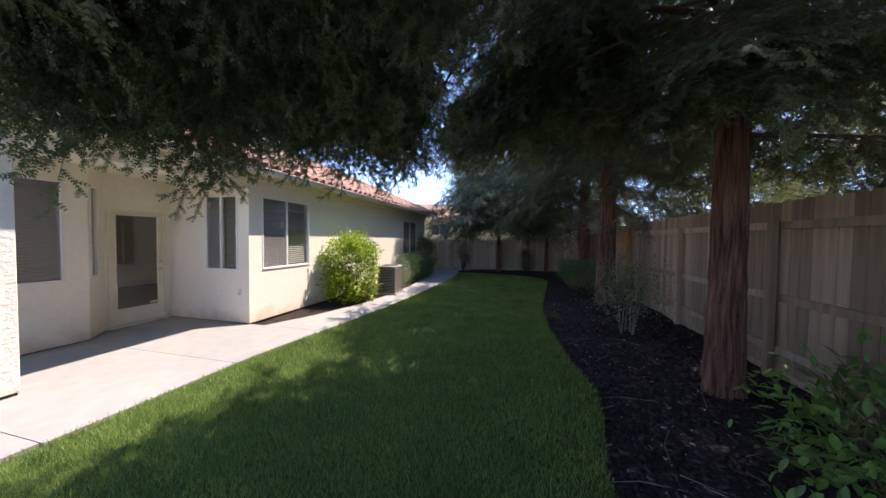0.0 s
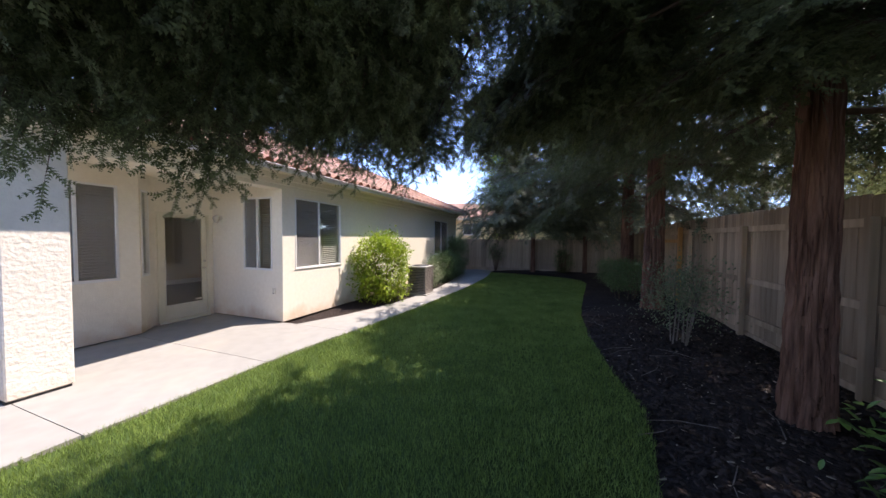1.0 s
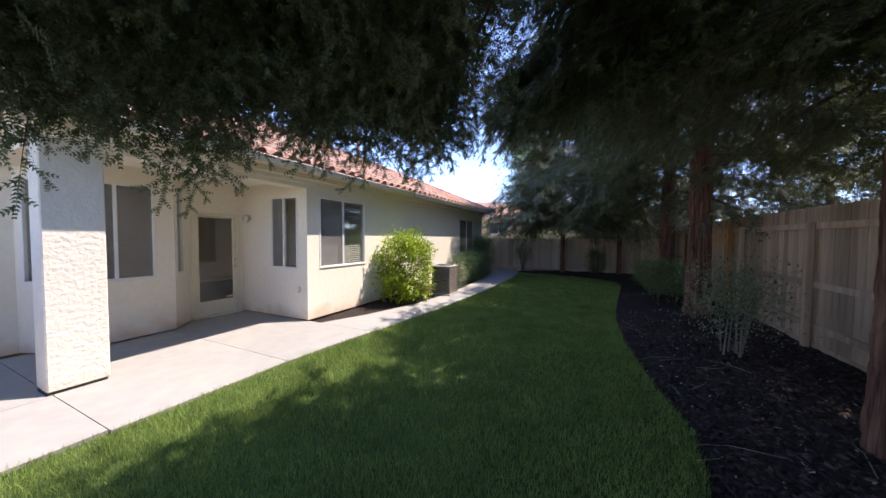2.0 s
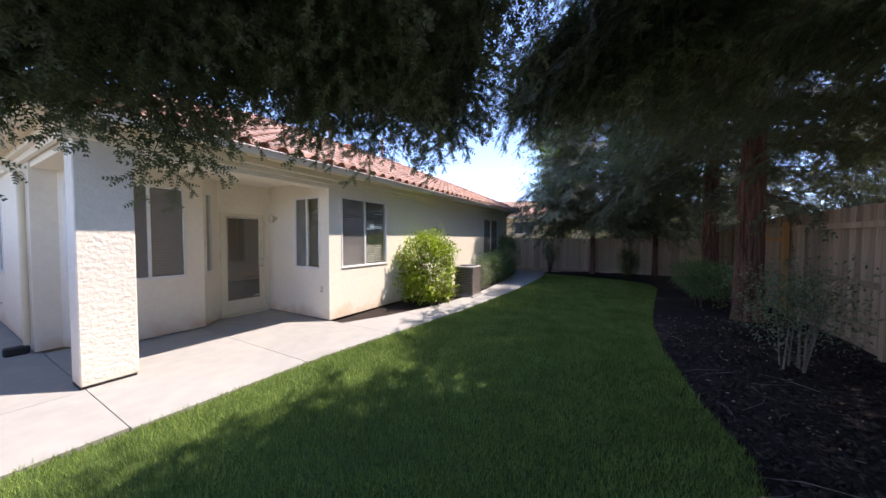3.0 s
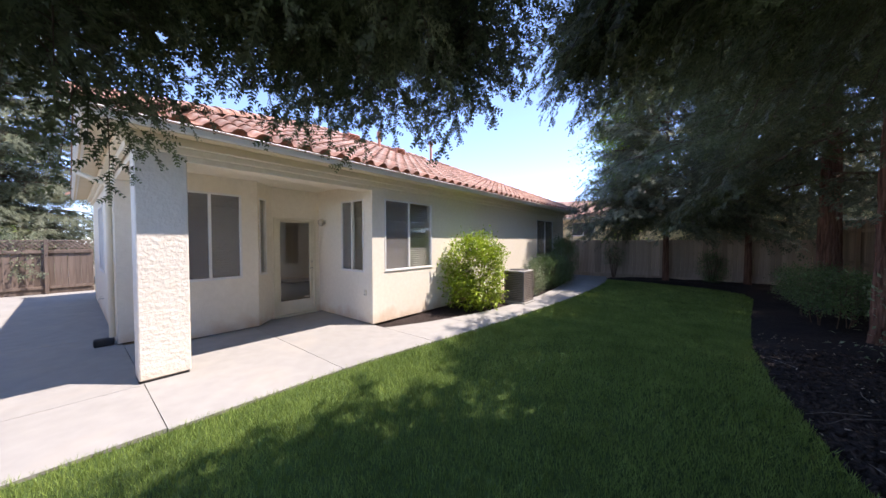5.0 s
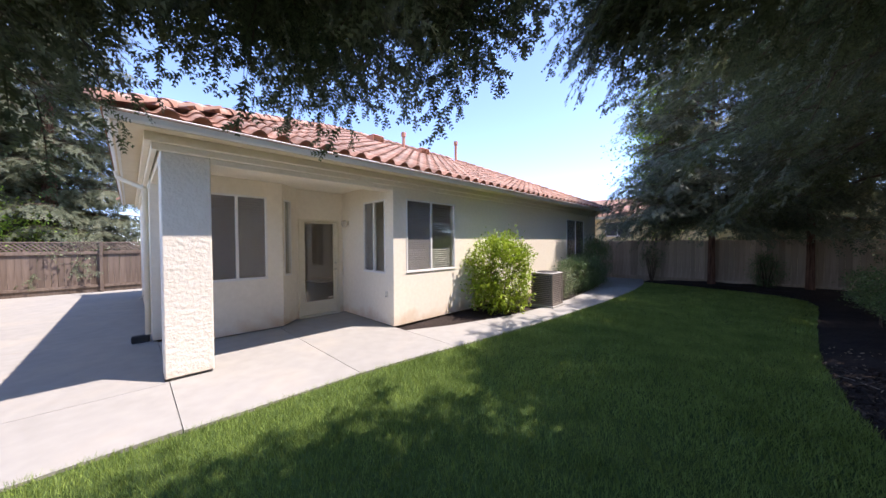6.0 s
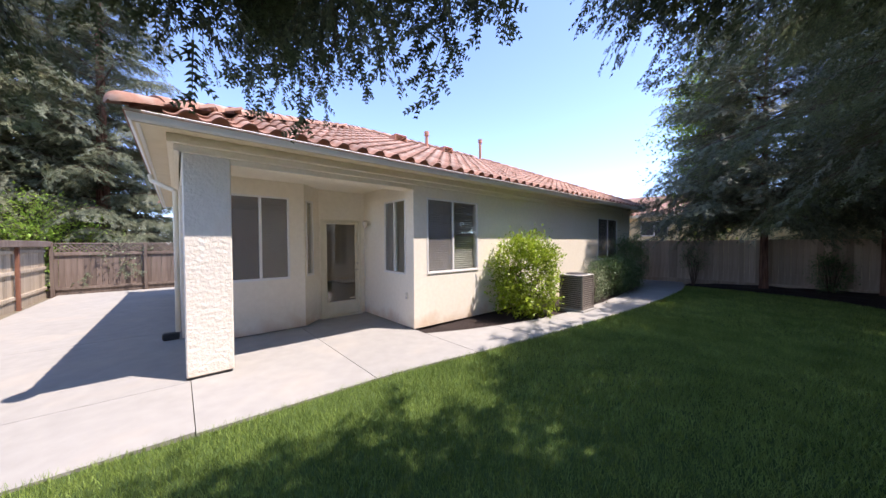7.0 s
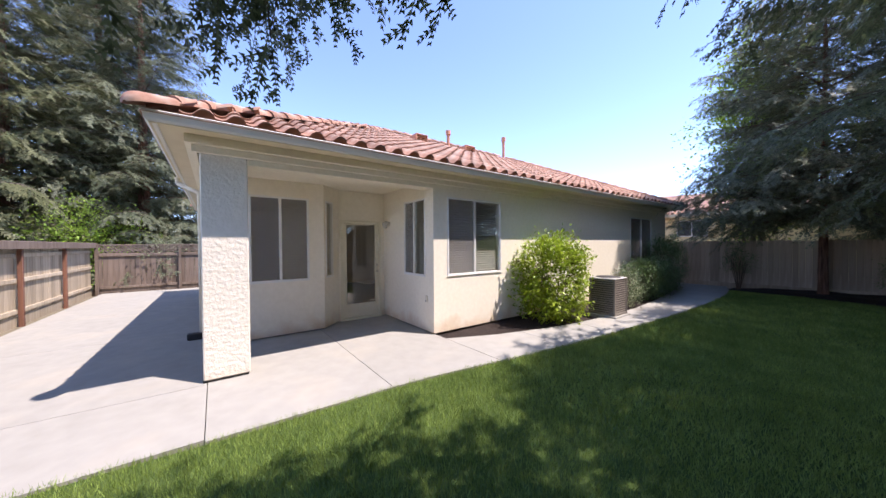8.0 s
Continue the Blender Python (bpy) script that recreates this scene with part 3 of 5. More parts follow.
# porch door
dr = put("door", None, house, Matrix.Translation(Vector((-7.27, 3.91, 0)) - HB), "cream door with a full-length glass pane, shut")
part("door_frame", Shape().box(-0.06, 0.02, 0.0, 0.05, 0, 2.165, 0.004).box(-0.06, 0.02, 0.88, 0.93, 0, 2.165, 0.004).box(-0.06, 0.02, 0.05, 0.88, 2.12, 2.165, 0.004), DOOR_PAINT, dr)
part("threshold", Shape().box(-0.08, 0.05, 0.0, 0.93, 0.0, 0.045, 0.006), DOOR_PAINT, dr)
leaf = Shape()
leaf.box(-0.045, -0.005, 0.053, 0.135, 0.05, 2.115, 0.003).box(-0.045, -0.005, 0.795, 0.877, 0.05, 2.115, 0.003)
leaf.box(-0.045, -0.005, 0.135, 0.795, 0.05, 0.34, 0.003).box(-0.045, -0.005, 0.135, 0.795, 2.07, 2.115, 0.003)
part("door_leaf", leaf, DOOR_PAINT, dr)
bead = Shape()
bead.box(-0.005, 0.006, 0.120, 0.137, 0.325, 2.085, 0.003).box(-0.005, 0.006, 0.793, 0.810, 0.325, 2.085, 0.003)
bead.box(-0.005, 0.006, 0.137, 0.793, 0.325, 0.342, 0.003).box(-0.005, 0.006, 0.137, 0.793, 2.068, 2.085, 0.003)
part("glazing_bead", bead, DOOR_PAINT, dr)
pane = part("door_glass", Shape().box(-0.028, -0.022, 0.135, 0.795, 0.34, 2.07), GLASS, dr)
pane.visible_shadow = False
kn = Shape().tube([(-0.005, 0.838, 1.03), (0.045, 0.838, 1.03)], [0.026, 0.012], 12).tube([(0.045, 0.85, 1.03), (0.045, 0.75, 1.03)], 0.009, 8)
part("door_handle", kn, BRASS, dr, "satin metal lever handle", True)
part("deadbolt", Shape().tube([(-0.005, 0.838, 1.18), (0.018, 0.838, 1.18)], [0.028, 0.024], 12), BRASS, dr, smooth=True)
part("sticker", Shape().box(-0.0215, -0.0205, 0.66, 0.78, 0.37, 0.405), PLASTIC, dr)

# wall lantern and outlet on the porch side wall
lan = thing("wall_lantern", -7.0, 4.93, 2.10, "small pale wall lantern beside the porch door", "lamp")
part("back_plate", Shape().tube([(0, -0.001, 0), (0, -0.02, 0)], [0.055, 0.05], 14), PLASTIC, lan, smooth=True)
part("arm", Shape().tube([(0, -0.02, 0.02), (0, -0.07, 0.06), (0, -0.10, 0.05)], 0.008, 8), PLASTIC, lan, smooth=True)
part("shade", Shape().tube([(0, -0.10, -0.10), (0, -0.10, -0.02), (0, -0.10, 0.03), (0, -0.10, 0.05)], [0.035, 0.065, 0.055, 0.015], 12), LAMP_GLASS, lan, "frosted glass shade", True)
out = thing("power_outlet", -5.46, 4.93, 0.62, "weatherproof outlet box on the stucco wall", "outlet")
part("cover", Shape().box(-0.035, 0.035, -0.03, -0.001, -0.06, 0.06, 0.008), PLASTIC, out)
part("latch", Shape().box(-0.012, 0.012, -0.036, -0.0305, -0.05, -0.03, 0.003), BLACK_PLASTIC, out)
tap = thing("garden_tap", -10.3, SY, 0.42, "brass garden tap on the stucco side wall", "tap")
part("spout", Shape().tube([(0, -0.001, 0), (0, -0.08, 0), (0, -0.10, -0.04)], 0.012, 8), BRASS, tap, smooth=True)
part("hand_wheel", Shape().tube([(0, -0.05, 0.03), (0, -0.05, 0.045)], 0.028, 10), BRASS, tap, smooth=True)

# roof deck and tiles
RW, RL = (EX - WE) / 2, NE - SE
RZ = EZ + PITCH * RW
roof = Shape()
xm = (EX + WE) / 2
cor = [(EX, SE, EZ), (EX, NE, EZ), (WE, NE, EZ), (WE, SE, EZ), (xm, SE + RW, RZ), (xm, NE - RW, RZ)]
roof.add([Vector(c) - HB for c in cor], [(0, 1, 5, 4), (1, 2, 5), (2, 3, 4, 5), (3, 0, 4), (3, 2, 1, 0)])
roof_ob = part("roof", roof, TILE_BED, house, "low hipped roof of terracotta tiles")


def tile_shape():
    """One S-tile: a barrel and a pan, with thickness, laid along +y up the slope."""
    s = Shape()
    prof = [(-0.150, 0.020), (-0.12, 0.006), (-0.075, 0.0), (-0.035, 0.012), (-0.005, 0.045), (0.03, 0.072), (0.070, 0.080), (0.110, 0.070), (0.140, 0.040), (0.150, 0.020)]
    n = len(prof)
    vs = []
    for y, lift in ((-0.03, 0.028), (0.41, 0.004)):
        vs += [(x, y, z + lift) for x, z in prof]
    vs += [(x, -0.03, z + 0.010) for x, z in prof]
    s.add(vs, [(i, i + 1, n + i + 1, n + i) for i in range(n - 1)] + [(2 * n + i, 2 * n + i + 1, i + 1, i) for i in range(n - 1)])
    return s


tile_me = tile_shape().mesh("roof_tile", TILE, True)


def plug_shape():
    """The mortar plug that shuts the mouth of a barrel at the eave."""
    arc = [(0.066 + 0.085 * math.cos(math.pi * k / 8), 0.012 + 0.078 * math.sin(math.pi * k / 8)) for k in range(9)]
    n = len(arc)
    vs = [(x, 0.012, z) for x, z in arc] + [(x, 0.04, z) for x, z in arc]
    return Shape().add(vs, [tuple(range(n)), tuple(range(n, 2 * n))[::-1]] + [(i, i + 1, n + i + 1, n + i) for i in range(n - 1)])


plug_me = plug_shape().mesh("eave_plug", TILE_BED)
rest_tile = tile_shape()


def slope_frame(origin, along, up):
    along, up = Vector(along).normalized(), Vector(up).normalized()
    m = Matrix.Identity(4)
    m.col[0][:3], m.col[1][:3], m.col[2][:3] = along, up, along.cross(up)
    m.translation = Vector(origin) - HB
    return m


rest = Shape()
rng = random.Random(5)
sl = math.sqrt(1 + PITCH * PITCH)
front = slope_frame((EX, SE, EZ), (0, 1, 0), (-1, 0, PITCH))
near_count = 0
placed = []
for r in range(int(RW * sl / 0.36)):
    v = 0.36 * r + 0.10
    plan = v / sl
    for c in range(int(RL / 0.29) + 1):
        u = 0.15 + 0.29 * c
        if u < plan + 0.10 or u > RL - plan - 0.10:
            continue
        placed.append((u, v))
placed.sort(key=lambda p: p[0] + 0.4 * p[1])
for k, (u, v) in enumerate(placed):
    m = front @ Matrix.Translation((u + rng.uniform(-0.006, 0.006), v + rng.uniform(-0.012, 0.012), rng.uniform(0, 0.006))) @ Matrix.Rotation(radians(rng.uniform(-1.2, 1.2)), 4, "Z")
    if v < 0.2:
        put("eave_plug", plug_me, roof_ob, m)
    if k < 300:
        put("roof_tile", tile_me, roof_ob, m)
    else:
        rest.add([m @ Vector(p) for p in rest_tile.v], rest_tile.f)
side = slope_frame((WE, SE, EZ), (1, 0, 0), (0, 1, PITCH))
for r in range(int(RW * sl / 0.36)):
    v = 0.36 * r + 0.10
    for c in range(int((EX - WE) / 0.29)):
        u = 0.15 + 0.29 * c
        if u < v / sl + 0.1 or u > (EX - WE) - v / sl - 0.1:
            continue
        m = side @ Matrix.Translation((u, v, rng.uniform(0, 0.006)))
        rest.add([m @ Vector(p) for p in rest_tile.v], rest_tile.f)
put("roof_tiles_rest", rest.mesh("roof_tiles_rest", TILE_REST, True), roof_ob, kind="stuff")

hip = Shape()
ring = 9
vs = []
for y, r in ((0.0, 0.125), (0.03, 0.128), (0.43, 0.098)):
    vs += [(r * math.cos(math.pi * k / (ring - 1)), y, r * 0.85 * math.sin(math.pi * k / (ring - 1))) for k in range(ring)]
vs += [(0.105 * math.cos(math.pi * k / (ring - 1)), 0.0, 0.105 * 0.85 * math.sin(math.pi * k / (ring - 1))) for k in range(ring)]
hip.add(vs, [(i * ring + k, i * ring + k + 1, (i + 1) * ring + k + 1, (i + 1) * ring + k) for i in (0, 1) for k in range(ring - 1)] + [(3 * ring + k, 3 * ring + k + 1, k + 1, k) for k in range(ring - 1)])
hip_me = hip.mesh("hip_tile", TILE, True)
end = Shape()
vs = []
for y, r in ((-0.10, 0.02), (-0.085, 0.07), (-0.04, 0.115), (0.02, 0.128), (0.43, 0.10)):
    vs += [(r * math.cos(math.pi * k / (ring - 1)), y, r * 0.85 * math.sin(math.pi * k / (ring - 1))) for k in range(ring)]
end.add(vs, [(i * ring + k, i * ring + k + 1, (i + 1) * ring + k + 1, (i + 1) * ring + k) for i in range(4) for k in range(ring - 1)])
end_me = end.mesh("hip_end_tile", TILE, True)


def ridge_run(p, q, first=None):
    p, q = Vector(p), Vector(q)
    d = (q - p).normalized()
    x = d.cross(Vector((0, 0, 1))).normalized()
    z = x.cross(d)
    n = int((q - p).length / 0.37)
    for i in range(n):
        m = Matrix.Identity(4)
        m.col[0][:3], m.col[1][:3], m.col[2][:3] = x, d, z
        m.translation = p + d * (0.37 * i) + z * (0.055 + (0.008 if i else 0.0)) - HB
        put("hip_tile", first if first and i == 0 else hip_me, roof_ob, m @ Matrix.Rotation(radians(rng.uniform(-1.5, 1.5)), 4, "Z"))


ridge_run(cor[0], cor[4], end_me)
ridge_run(cor[1], cor[5], end_me)
ridge_run(cor[3], cor[4])
ridge_run(cor[4], cor[5])


def on_roof(x, y):
    return Vector((x, y, EZ + PITCH * (EX - x)))


for x, y in ((-8.6, 6.75), (-8.6, 8.65)):
    v = thing("roof_vent", x, y, on_roof(x, y).z + 0.03, "terracotta louvred vent on the tile roof", "vent", "roof vents")
    part("hood", Shape().box(-0.25, 0.16, -0.20, 0.20, 0.17, 0.20, 0.01).box(-0.25, 0.16, -0.20, -0.18, -0.05, 0.17).box(-0.25, 0.16, 0.18, 0.20, -0.05, 0.17).box(-0.25, -0.23, -0.18, 0.18, -0.05, 0.17), PVC, v)
    for k in range(4):
        part("slat", Shape().box(-0.01, 0.04, -0.18, 0.18, -0.004, 0.004, m=Matrix.Translation((0.13, 0, 0.02 + 0.045 * k)) @ Matrix.Rotation(radians(30), 4, "Y")), PVC, v)
for x, y, h in ((-9.2, 8.3, 0.55), (-9.2, 11.05, 0.85)):
    v = thing("vent_pipe", x, y, on_roof(x, y).z, "terracotta-painted vent pipe above the tile roof", "pipe", "vent pipes")
    part("pipe", Shape().tube([(0, 0, -0.1), (0, 0, h)], 0.055, 12), PVC, v, smooth=True)
    part("cap", Shape().tube([(0, 0, h - 0.10), (0, 0, h - 0.09), (0, 0, h + 0.05), (0, 0, h + 0.06)], [0.058, 0.085, 0.085, 0.06], 12), PVC, v, smooth=True)

# condenser unit
ac = thing("air_conditioner", -4.12, 8.98, 0.04, "taupe louvred air conditioner unit beside the walk", "air conditioner")
part("plinth", Shape().box(-0.33, 0.33, -0.34, 0.34, -0.12, 0.0, 0.01), CONCRETE, ac)
part("core", Shape().box(-0.25, 0.25, -0.25, 0.25, 0.03, 0.76), AC_DARK, ac)
for k in range(15):
    z = 0.07 + 0.048 * k
    s = Shape()
    for a in ((-0.285, 0.285, -0.285, -0.255), (-0.285, 0.285, 0.255, 0.285), (-0.285, -0.255, -0.255, 0.255), (0.255, 0.285, -0.255, 0.255)):
        s.box(*a, z, z + 0.026, 0.006)
    part("louvre", s, AC_PAINT, ac)
for x in (-0.27, 0.27):
    for y in (-0.27, 0.27):
        part("corner_trim", Shape().box(x - 0.022, x + 0.022, y - 0.022, y + 0.022, 0.0, 0.79, 0.006), AC_PAINT, ac)
part("base_pan", Shape().box(-0.29, 0.29, -0.29, 0.29, 0.0, 0.05, 0.01), AC_PAINT, ac)
part("top_cover", Shape().box(-0.295, 0.295, -0.295, 0.295, 0.785, 0.82, 0.015), AC_TOP, ac)
part("fan_grille", Shape().tube([(0, 0, 0.82), (0, 0, 0.835)], [0.26, 0.24], 20), AC_DARK, ac, smooth=True)
part("conduit", Shape().tube([(-0.34, 0.2, 0.3), (-0.5, 0.2, 0.35), (-0.9, 0.2, 0.45)], 0.018, 8), AC_DARK, ac, smooth=True)


# ---- fences ----
def board_mesh(w, h, t, mat, eared=True):
    s = Shape()
    e = 0.025 if eared else 0.0
    prof = [(-w / 2, 0), (w / 2, 0), (w / 2, h - e), (w / 2 - e, h), (-w / 2 + e, h), (-w / 2, h - e)] if eared else [(-w / 2, 0), (w / 2, 0), (w / 2, h), (-w / 2, h)]
    n = len(prof)
    vs = [(x, -t / 2, z) for x, z in prof] + [(x, t / 2, z) for x, z in prof]
    s.add(vs, [tuple(range(n)), tuple(range(n, 2 * n))[::-1]] + [(i, n + i, n + (i + 1) % n, (i + 1) % n) for i in range(n)])
    return s.mesh("board", mat)


def fence(p, q, height, label, mat, post_mat, rails=(), posts=2.4, first=1.2, post_top=0.0, board=0.14, gap=0.004, inside=1, base=0.0, eared=True, kick=True, tilt=0.25):
    """Boards, rails, posts and kickboard from p to q; inside=+1 shows rails and posts on the left hand."""
    p, q = Vector((*p, 0)), Vector((*q, 0))
    d = (q - p).normalized()
    ob = new("fence")
    m = Matrix.Identity(4)
    m.col[0][:3], m.col[1][:3], m.col[2][:3] = d, Vector((-d.y, d.x, 0)) * 1.0, (0, 0, 1)
    m.translation = p
    ob.matrix_basis = m
    tagged(ob, label, "fence")
    L = (q - p).length
    b0 = base + (0.16 if kick else 0.0)
    me = [board_mesh(board - gap, height - b0, 0.018, mat, eared), board_mesh(board - gap - 0.006, height - b0 - 0.012, 0.018, mat, eared)]
    r = random.Random(int(L * 100))
    for i in range(int(L / board)):
        put("board", me[r.random() < 0.35], ob, Matrix.Translation((board * (i + 0.5), r.uniform(-0.003, 0.003), b0 + r.uniform(-0.008, 0.004))) @ Matrix.Rotation(radians(r.uniform(-tilt, tilt)), 4, "Y"))
    n = int((L - first) / posts) + 1
    xs = [first + posts * k for k in range(n)]
    edges = [0.0] + xs + [L]
    for z, hh in rails:
        for a, b in zip(edges, edges[1:]):
            part("rail", Shape().box(a + 0.046, b - 0.046, inside * 0.013, inside * 0.052, z, z + hh, 0.004), mat, ob)
    if kick:
        for a, b in zip(edges, edges[1:]):
            part("kickboard", Shape().box(a + 0.004, b - 0.004, -0.02, 0.018, base - 0.10, b0 - 0.004, 0.004), mat, ob)
    pm = Shape().box(-0.042, 0.042, 0.0, 0.075, -0.12, height + post_top, 0.006).mesh("post", post_mat)
    for x in xs:
        put("post", pm, ob, Matrix.Translation((x, inside * 0.0535 if inside > 0 else -0.148, 0)))
    return ob


fence((FENCE_E, -9.0), (FENCE_E, FENCE_N - 0.05), 2.18, "weathered brown board fence with posts and rails", FENCE, FENCE, ((1.84, 0.09), (0.98, 0.09), (0.36, 0.09)), 2.33, 2.07, -0.24, 0.14)
fence((4.5, FENCE_N), (-7.5, FENCE_N), 1.68, "closed brown board fence at the garden's end", FENCE_BACK, FENCE_BACK, (), 2.4, 1.2, -0.1, 0.14, 0.002, -1, tilt=0.07)
side_fence = fence((FENCE_W, FENCE_S), (-4.05, FENCE_S), 1.74, "tan board fence with red posts beside the patio", FENCE_TAN, POST_RED, ((1.42, 0.09), (0.88, 0.09), (0.22, 0.09)), 2.45, 2.57, -0.04, 0.14, 0.004, 1, 0.0, False)
part("cap_board", Shape().box(0, 12.35, -0.04, 0.155, 1.74, 1.775, 0.005), FENCE_GREY, side_fence, "flat grey capping board")
part("fascia_board", Shape().box(0, 12.35, 0.155, 0.178, 1.60, 1.77, 0.005), FENCE_GREY, side_fence, "grey board under the cap")
fence((FENCE_W, 1.65), (FENCE_W, FENCE_S + 0.03), 1.43, "grey board fence with a lattice top across the side yard", FENCE_GREY, FENCE_GREY, ((0.16, 0.09), (1.30, 0.09)), 2.2, 1.0, 0.30, 0.14, 0.004, 1, 0.0, False)
lat = thing("lattice_panel", FENCE_W, 0.0, 1.44, "grey diagonal wooden lattice on top of the fence", "lattice")
part("rail", Shape().box(-0.02, 0.02, -1.58, 1.62, 0.24, 0.28, 0.004), FENCE_GREY, lat)
sm = Shape().box(-0.004, 0.004, -0.017, 0.017, -0.17, 0.17).mesh("slat", FENCE_GREY)
for i in range(28):
    for sgn in (-1, 1):
        put("slat", sm, lat, Matrix.Translation((0.006 * sgn, -1.40 + 0.11 * i, 0.12)) @ Matrix.Rotation(radians(45 * sgn), 4, "X"))
# closing fence behind the start of the walk
fence((FENCE_E, -9.0), (-3.0, -9.0), 1.9, "brown board fence closing the yard", FENCE, FENCE, (), 2.4, 1.2, -0.1, 0.14, 0.004, -1)
# freshly cut cedar brace by the second post, a sun patch put into its colour
br = thing("cedar_brace", FENCE_E - 0.10, 10.0, 0.10, "fresh orange cedar post and rail mending the fence, brightened as if in sun", "fence post")
part("post", Shape().box(-0.05, 0.04, -0.045, 0.045, -0.12, 1.92, 0.005), FENCE_NEW_SUNLIT, br)
part("rail", Shape().box(-0.02, 0.02, 0.046, 2.0, 1.52, 1.61, 0.004), FENCE_NEW_SUNLIT, br)


# ---- foliage ----
def np_mesh(name, chunks, mats):
    """A mesh from (vertices, triangles, material index) chunks."""
    vs, fs, ms, k = [], [], [], 0
    for v, f, mi in chunks:
        vs.append(v)
        fs.append(f + k)
        ms.append(np.full(len(f), mi))
        k += len(v)
    v, f, mi = np.concatenate(vs), np.concatenate(fs), np.concatenate(ms)
    me = bpy.data.meshes.new(name)
    me.vertices.add(len(v))
    me.vertices.foreach_set("co", v.astype(np.float32).ravel())
    me.loops.add(len(f) * 3)
    me.loops.foreach_set("vertex_index", f.astype(np.int32).ravel())
    me.polygons.add(len(f))
    me.polygons.foreach_set("loop_start", np.arange(0, len(f) * 3, 3, dtype=np.int32))
    me.polygons.foreach_set("material_index", mi.astype(np.int32))
    for m in mats:
        me.materials.append(m)
    me.update(calc_edges=True)
    me.validate()
    return me


def tri_tube(pts, radii, seg=5):
    s = Shape().tube(pts, radii, seg, cap=False)
    f = []
    for q in s.f:
        f += [(q[0], q[1], q[2]), (q[0], q[2], q[3])]
    return np.array(s.v), np.array(f)


def frond(length=0.24, pairs=20, needle=0.018, width=0.005, shoots=6, seed=0):
    """A flat two-ranked needle spray along +x: side shoots with narrow pointed needles."""
    r = np.random.RandomState(seed)
    vs, fs = [], []
    def axis(o, ang, ln, n, nl):
        d = np.array([math.cos(ang), math.sin(ang), 0])
        w = width * 0.30
        side = np.array([-d[1], d[0], 0])
        k = len(vs)
        vs.extend([o - side * w, o + side * w, o + d * ln])
        fs.append((k, k + 1, k + 2))
        for i in range(n):
            s = (i + 0.6) / n
            p = o + d * ln * s
            l = nl * (1.0 - 0.55 * s ** 3) * r.uniform(0.85, 1.1)
            for sg in (-1, 1):
                a = ang + sg * radians(58 - 18 * s)
                nd = np.array([math.cos(a), math.sin(a), r.uniform(-0.25, 0.12)])
                ns = np.array([-nd[1], nd[0], 0]) * width / 2
                k = len(vs)
                vs.extend([p + nd * l * 0.12 - ns, p + nd * l * 0.12 + ns, p + nd * l])
                fs.append((k, k + 1, k + 2))
    axis(np.zeros(3), 0.0, length, pairs, needle)
    for j in range(shoots):
        s = 0.12 + 0.62 * j / max(1, shoots - 1)
        sg = -1 if j % 2 else 1
        axis(np.array([length * s, 0, 0]), sg * radians(48), length * 0.5 * (1.0 - 0.5 * s), max(3, int(pairs * 0.42)), needle * 0.9)
    return np.array(vs), np.array(fs)


def place(tmpl, origin, x, up, scale, droop=0.0):
    v, f = tmpl
    x = x / (np.linalg.norm(x) + 1e-9)
    y = np.cross(up, x)
    y /= np.linalg.norm(y) + 1e-9
    z = np.cross(x, y)
    w = v * scale
    out = origin + w[:, :1] * x + w[:, 1:2] * y + w[:, 2:3] * z
    if droop:
        out[:, 2] -= droop * (w[:, 0] ** 2)
    return out, f


def branch(name, length, tmpl, mats, seed, twigs=14, twig_len=0.8, fscale=1.0, spacing=0.11, bare=0.25, radius=0.03, sag=0.10, hang=0.5):
    """A drooping bough along +x with side twigs that carry hanging sprays."""
    r = np.random.RandomState(seed)
    ch = []
    n = 9
    def spine(s):
        return np.array([length * s, 0.12 * length * math.sin(2.2 * s + seed) * s * 0.5, -sag * length * s * s + 0.03 * length * s])
    v, f = tri_tube([spine(i / n) for i in range(n + 1)], [radius * (1 - 0.85 * i / n) for i in range(n + 1)], 6)
    ch.append((v, f, 0))
    for i in range(twigs):
        s = bare + (1 - bare) * (i + r.uniform(0.1, 0.9)) / twigs
        sg = 1 if i % 2 else -1
        o = spine(s)
        ang = sg * radians(r.uniform(35, 75)) * (1 - 0.4 * s)
        ln = twig_len * (1.0 - 0.5 * s) * r.uniform(0.6, 1.15)
        d = np.array([math.cos(ang), math.sin(ang), r.uniform(-0.35, 0.15)])
        pts = [o + d * ln * k / 4 + np.array([0, 0, -hang * 0.35 * ln * (k / 4) ** 2]) for k in range(5)]
        v, f = tri_tube(pts, [0.008 * radius / 0.03 * (1 - 0.18 * k) for k in range(5)], 4)
        ch.append((v, f, 0))
        m = max(2, int(ln / spacing))
        for k in range(m + 1):
            t = (k + 0.35) / (m + 0.35)
            q = min(3, int(t * 4))
            p = pts[q] + (pts[q + 1] - pts[q]) * (t * 4 - q)
            side = np.array([-d[1], d[0], 0]) * (1 if k % 2 else -1)
            fx = d * r.uniform(0.5, 1.0) + side * (0.0 if k == m else r.uniform(0.5, 1.0)) + np.array([0, 0, -hang * r.uniform(0.15, 1.0)])
            up = np.array([r.uniform(-0.5, 0.5), r.uniform(-0.5, 0.5), 1.0])
            a = place(tmpl[r.randint(len(tmpl))], p, fx, up, fscale * r.uniform(0.7, 1.2), 0.5)
            ch.append((*a, 1))
    return np_mesh(name, ch, mats)


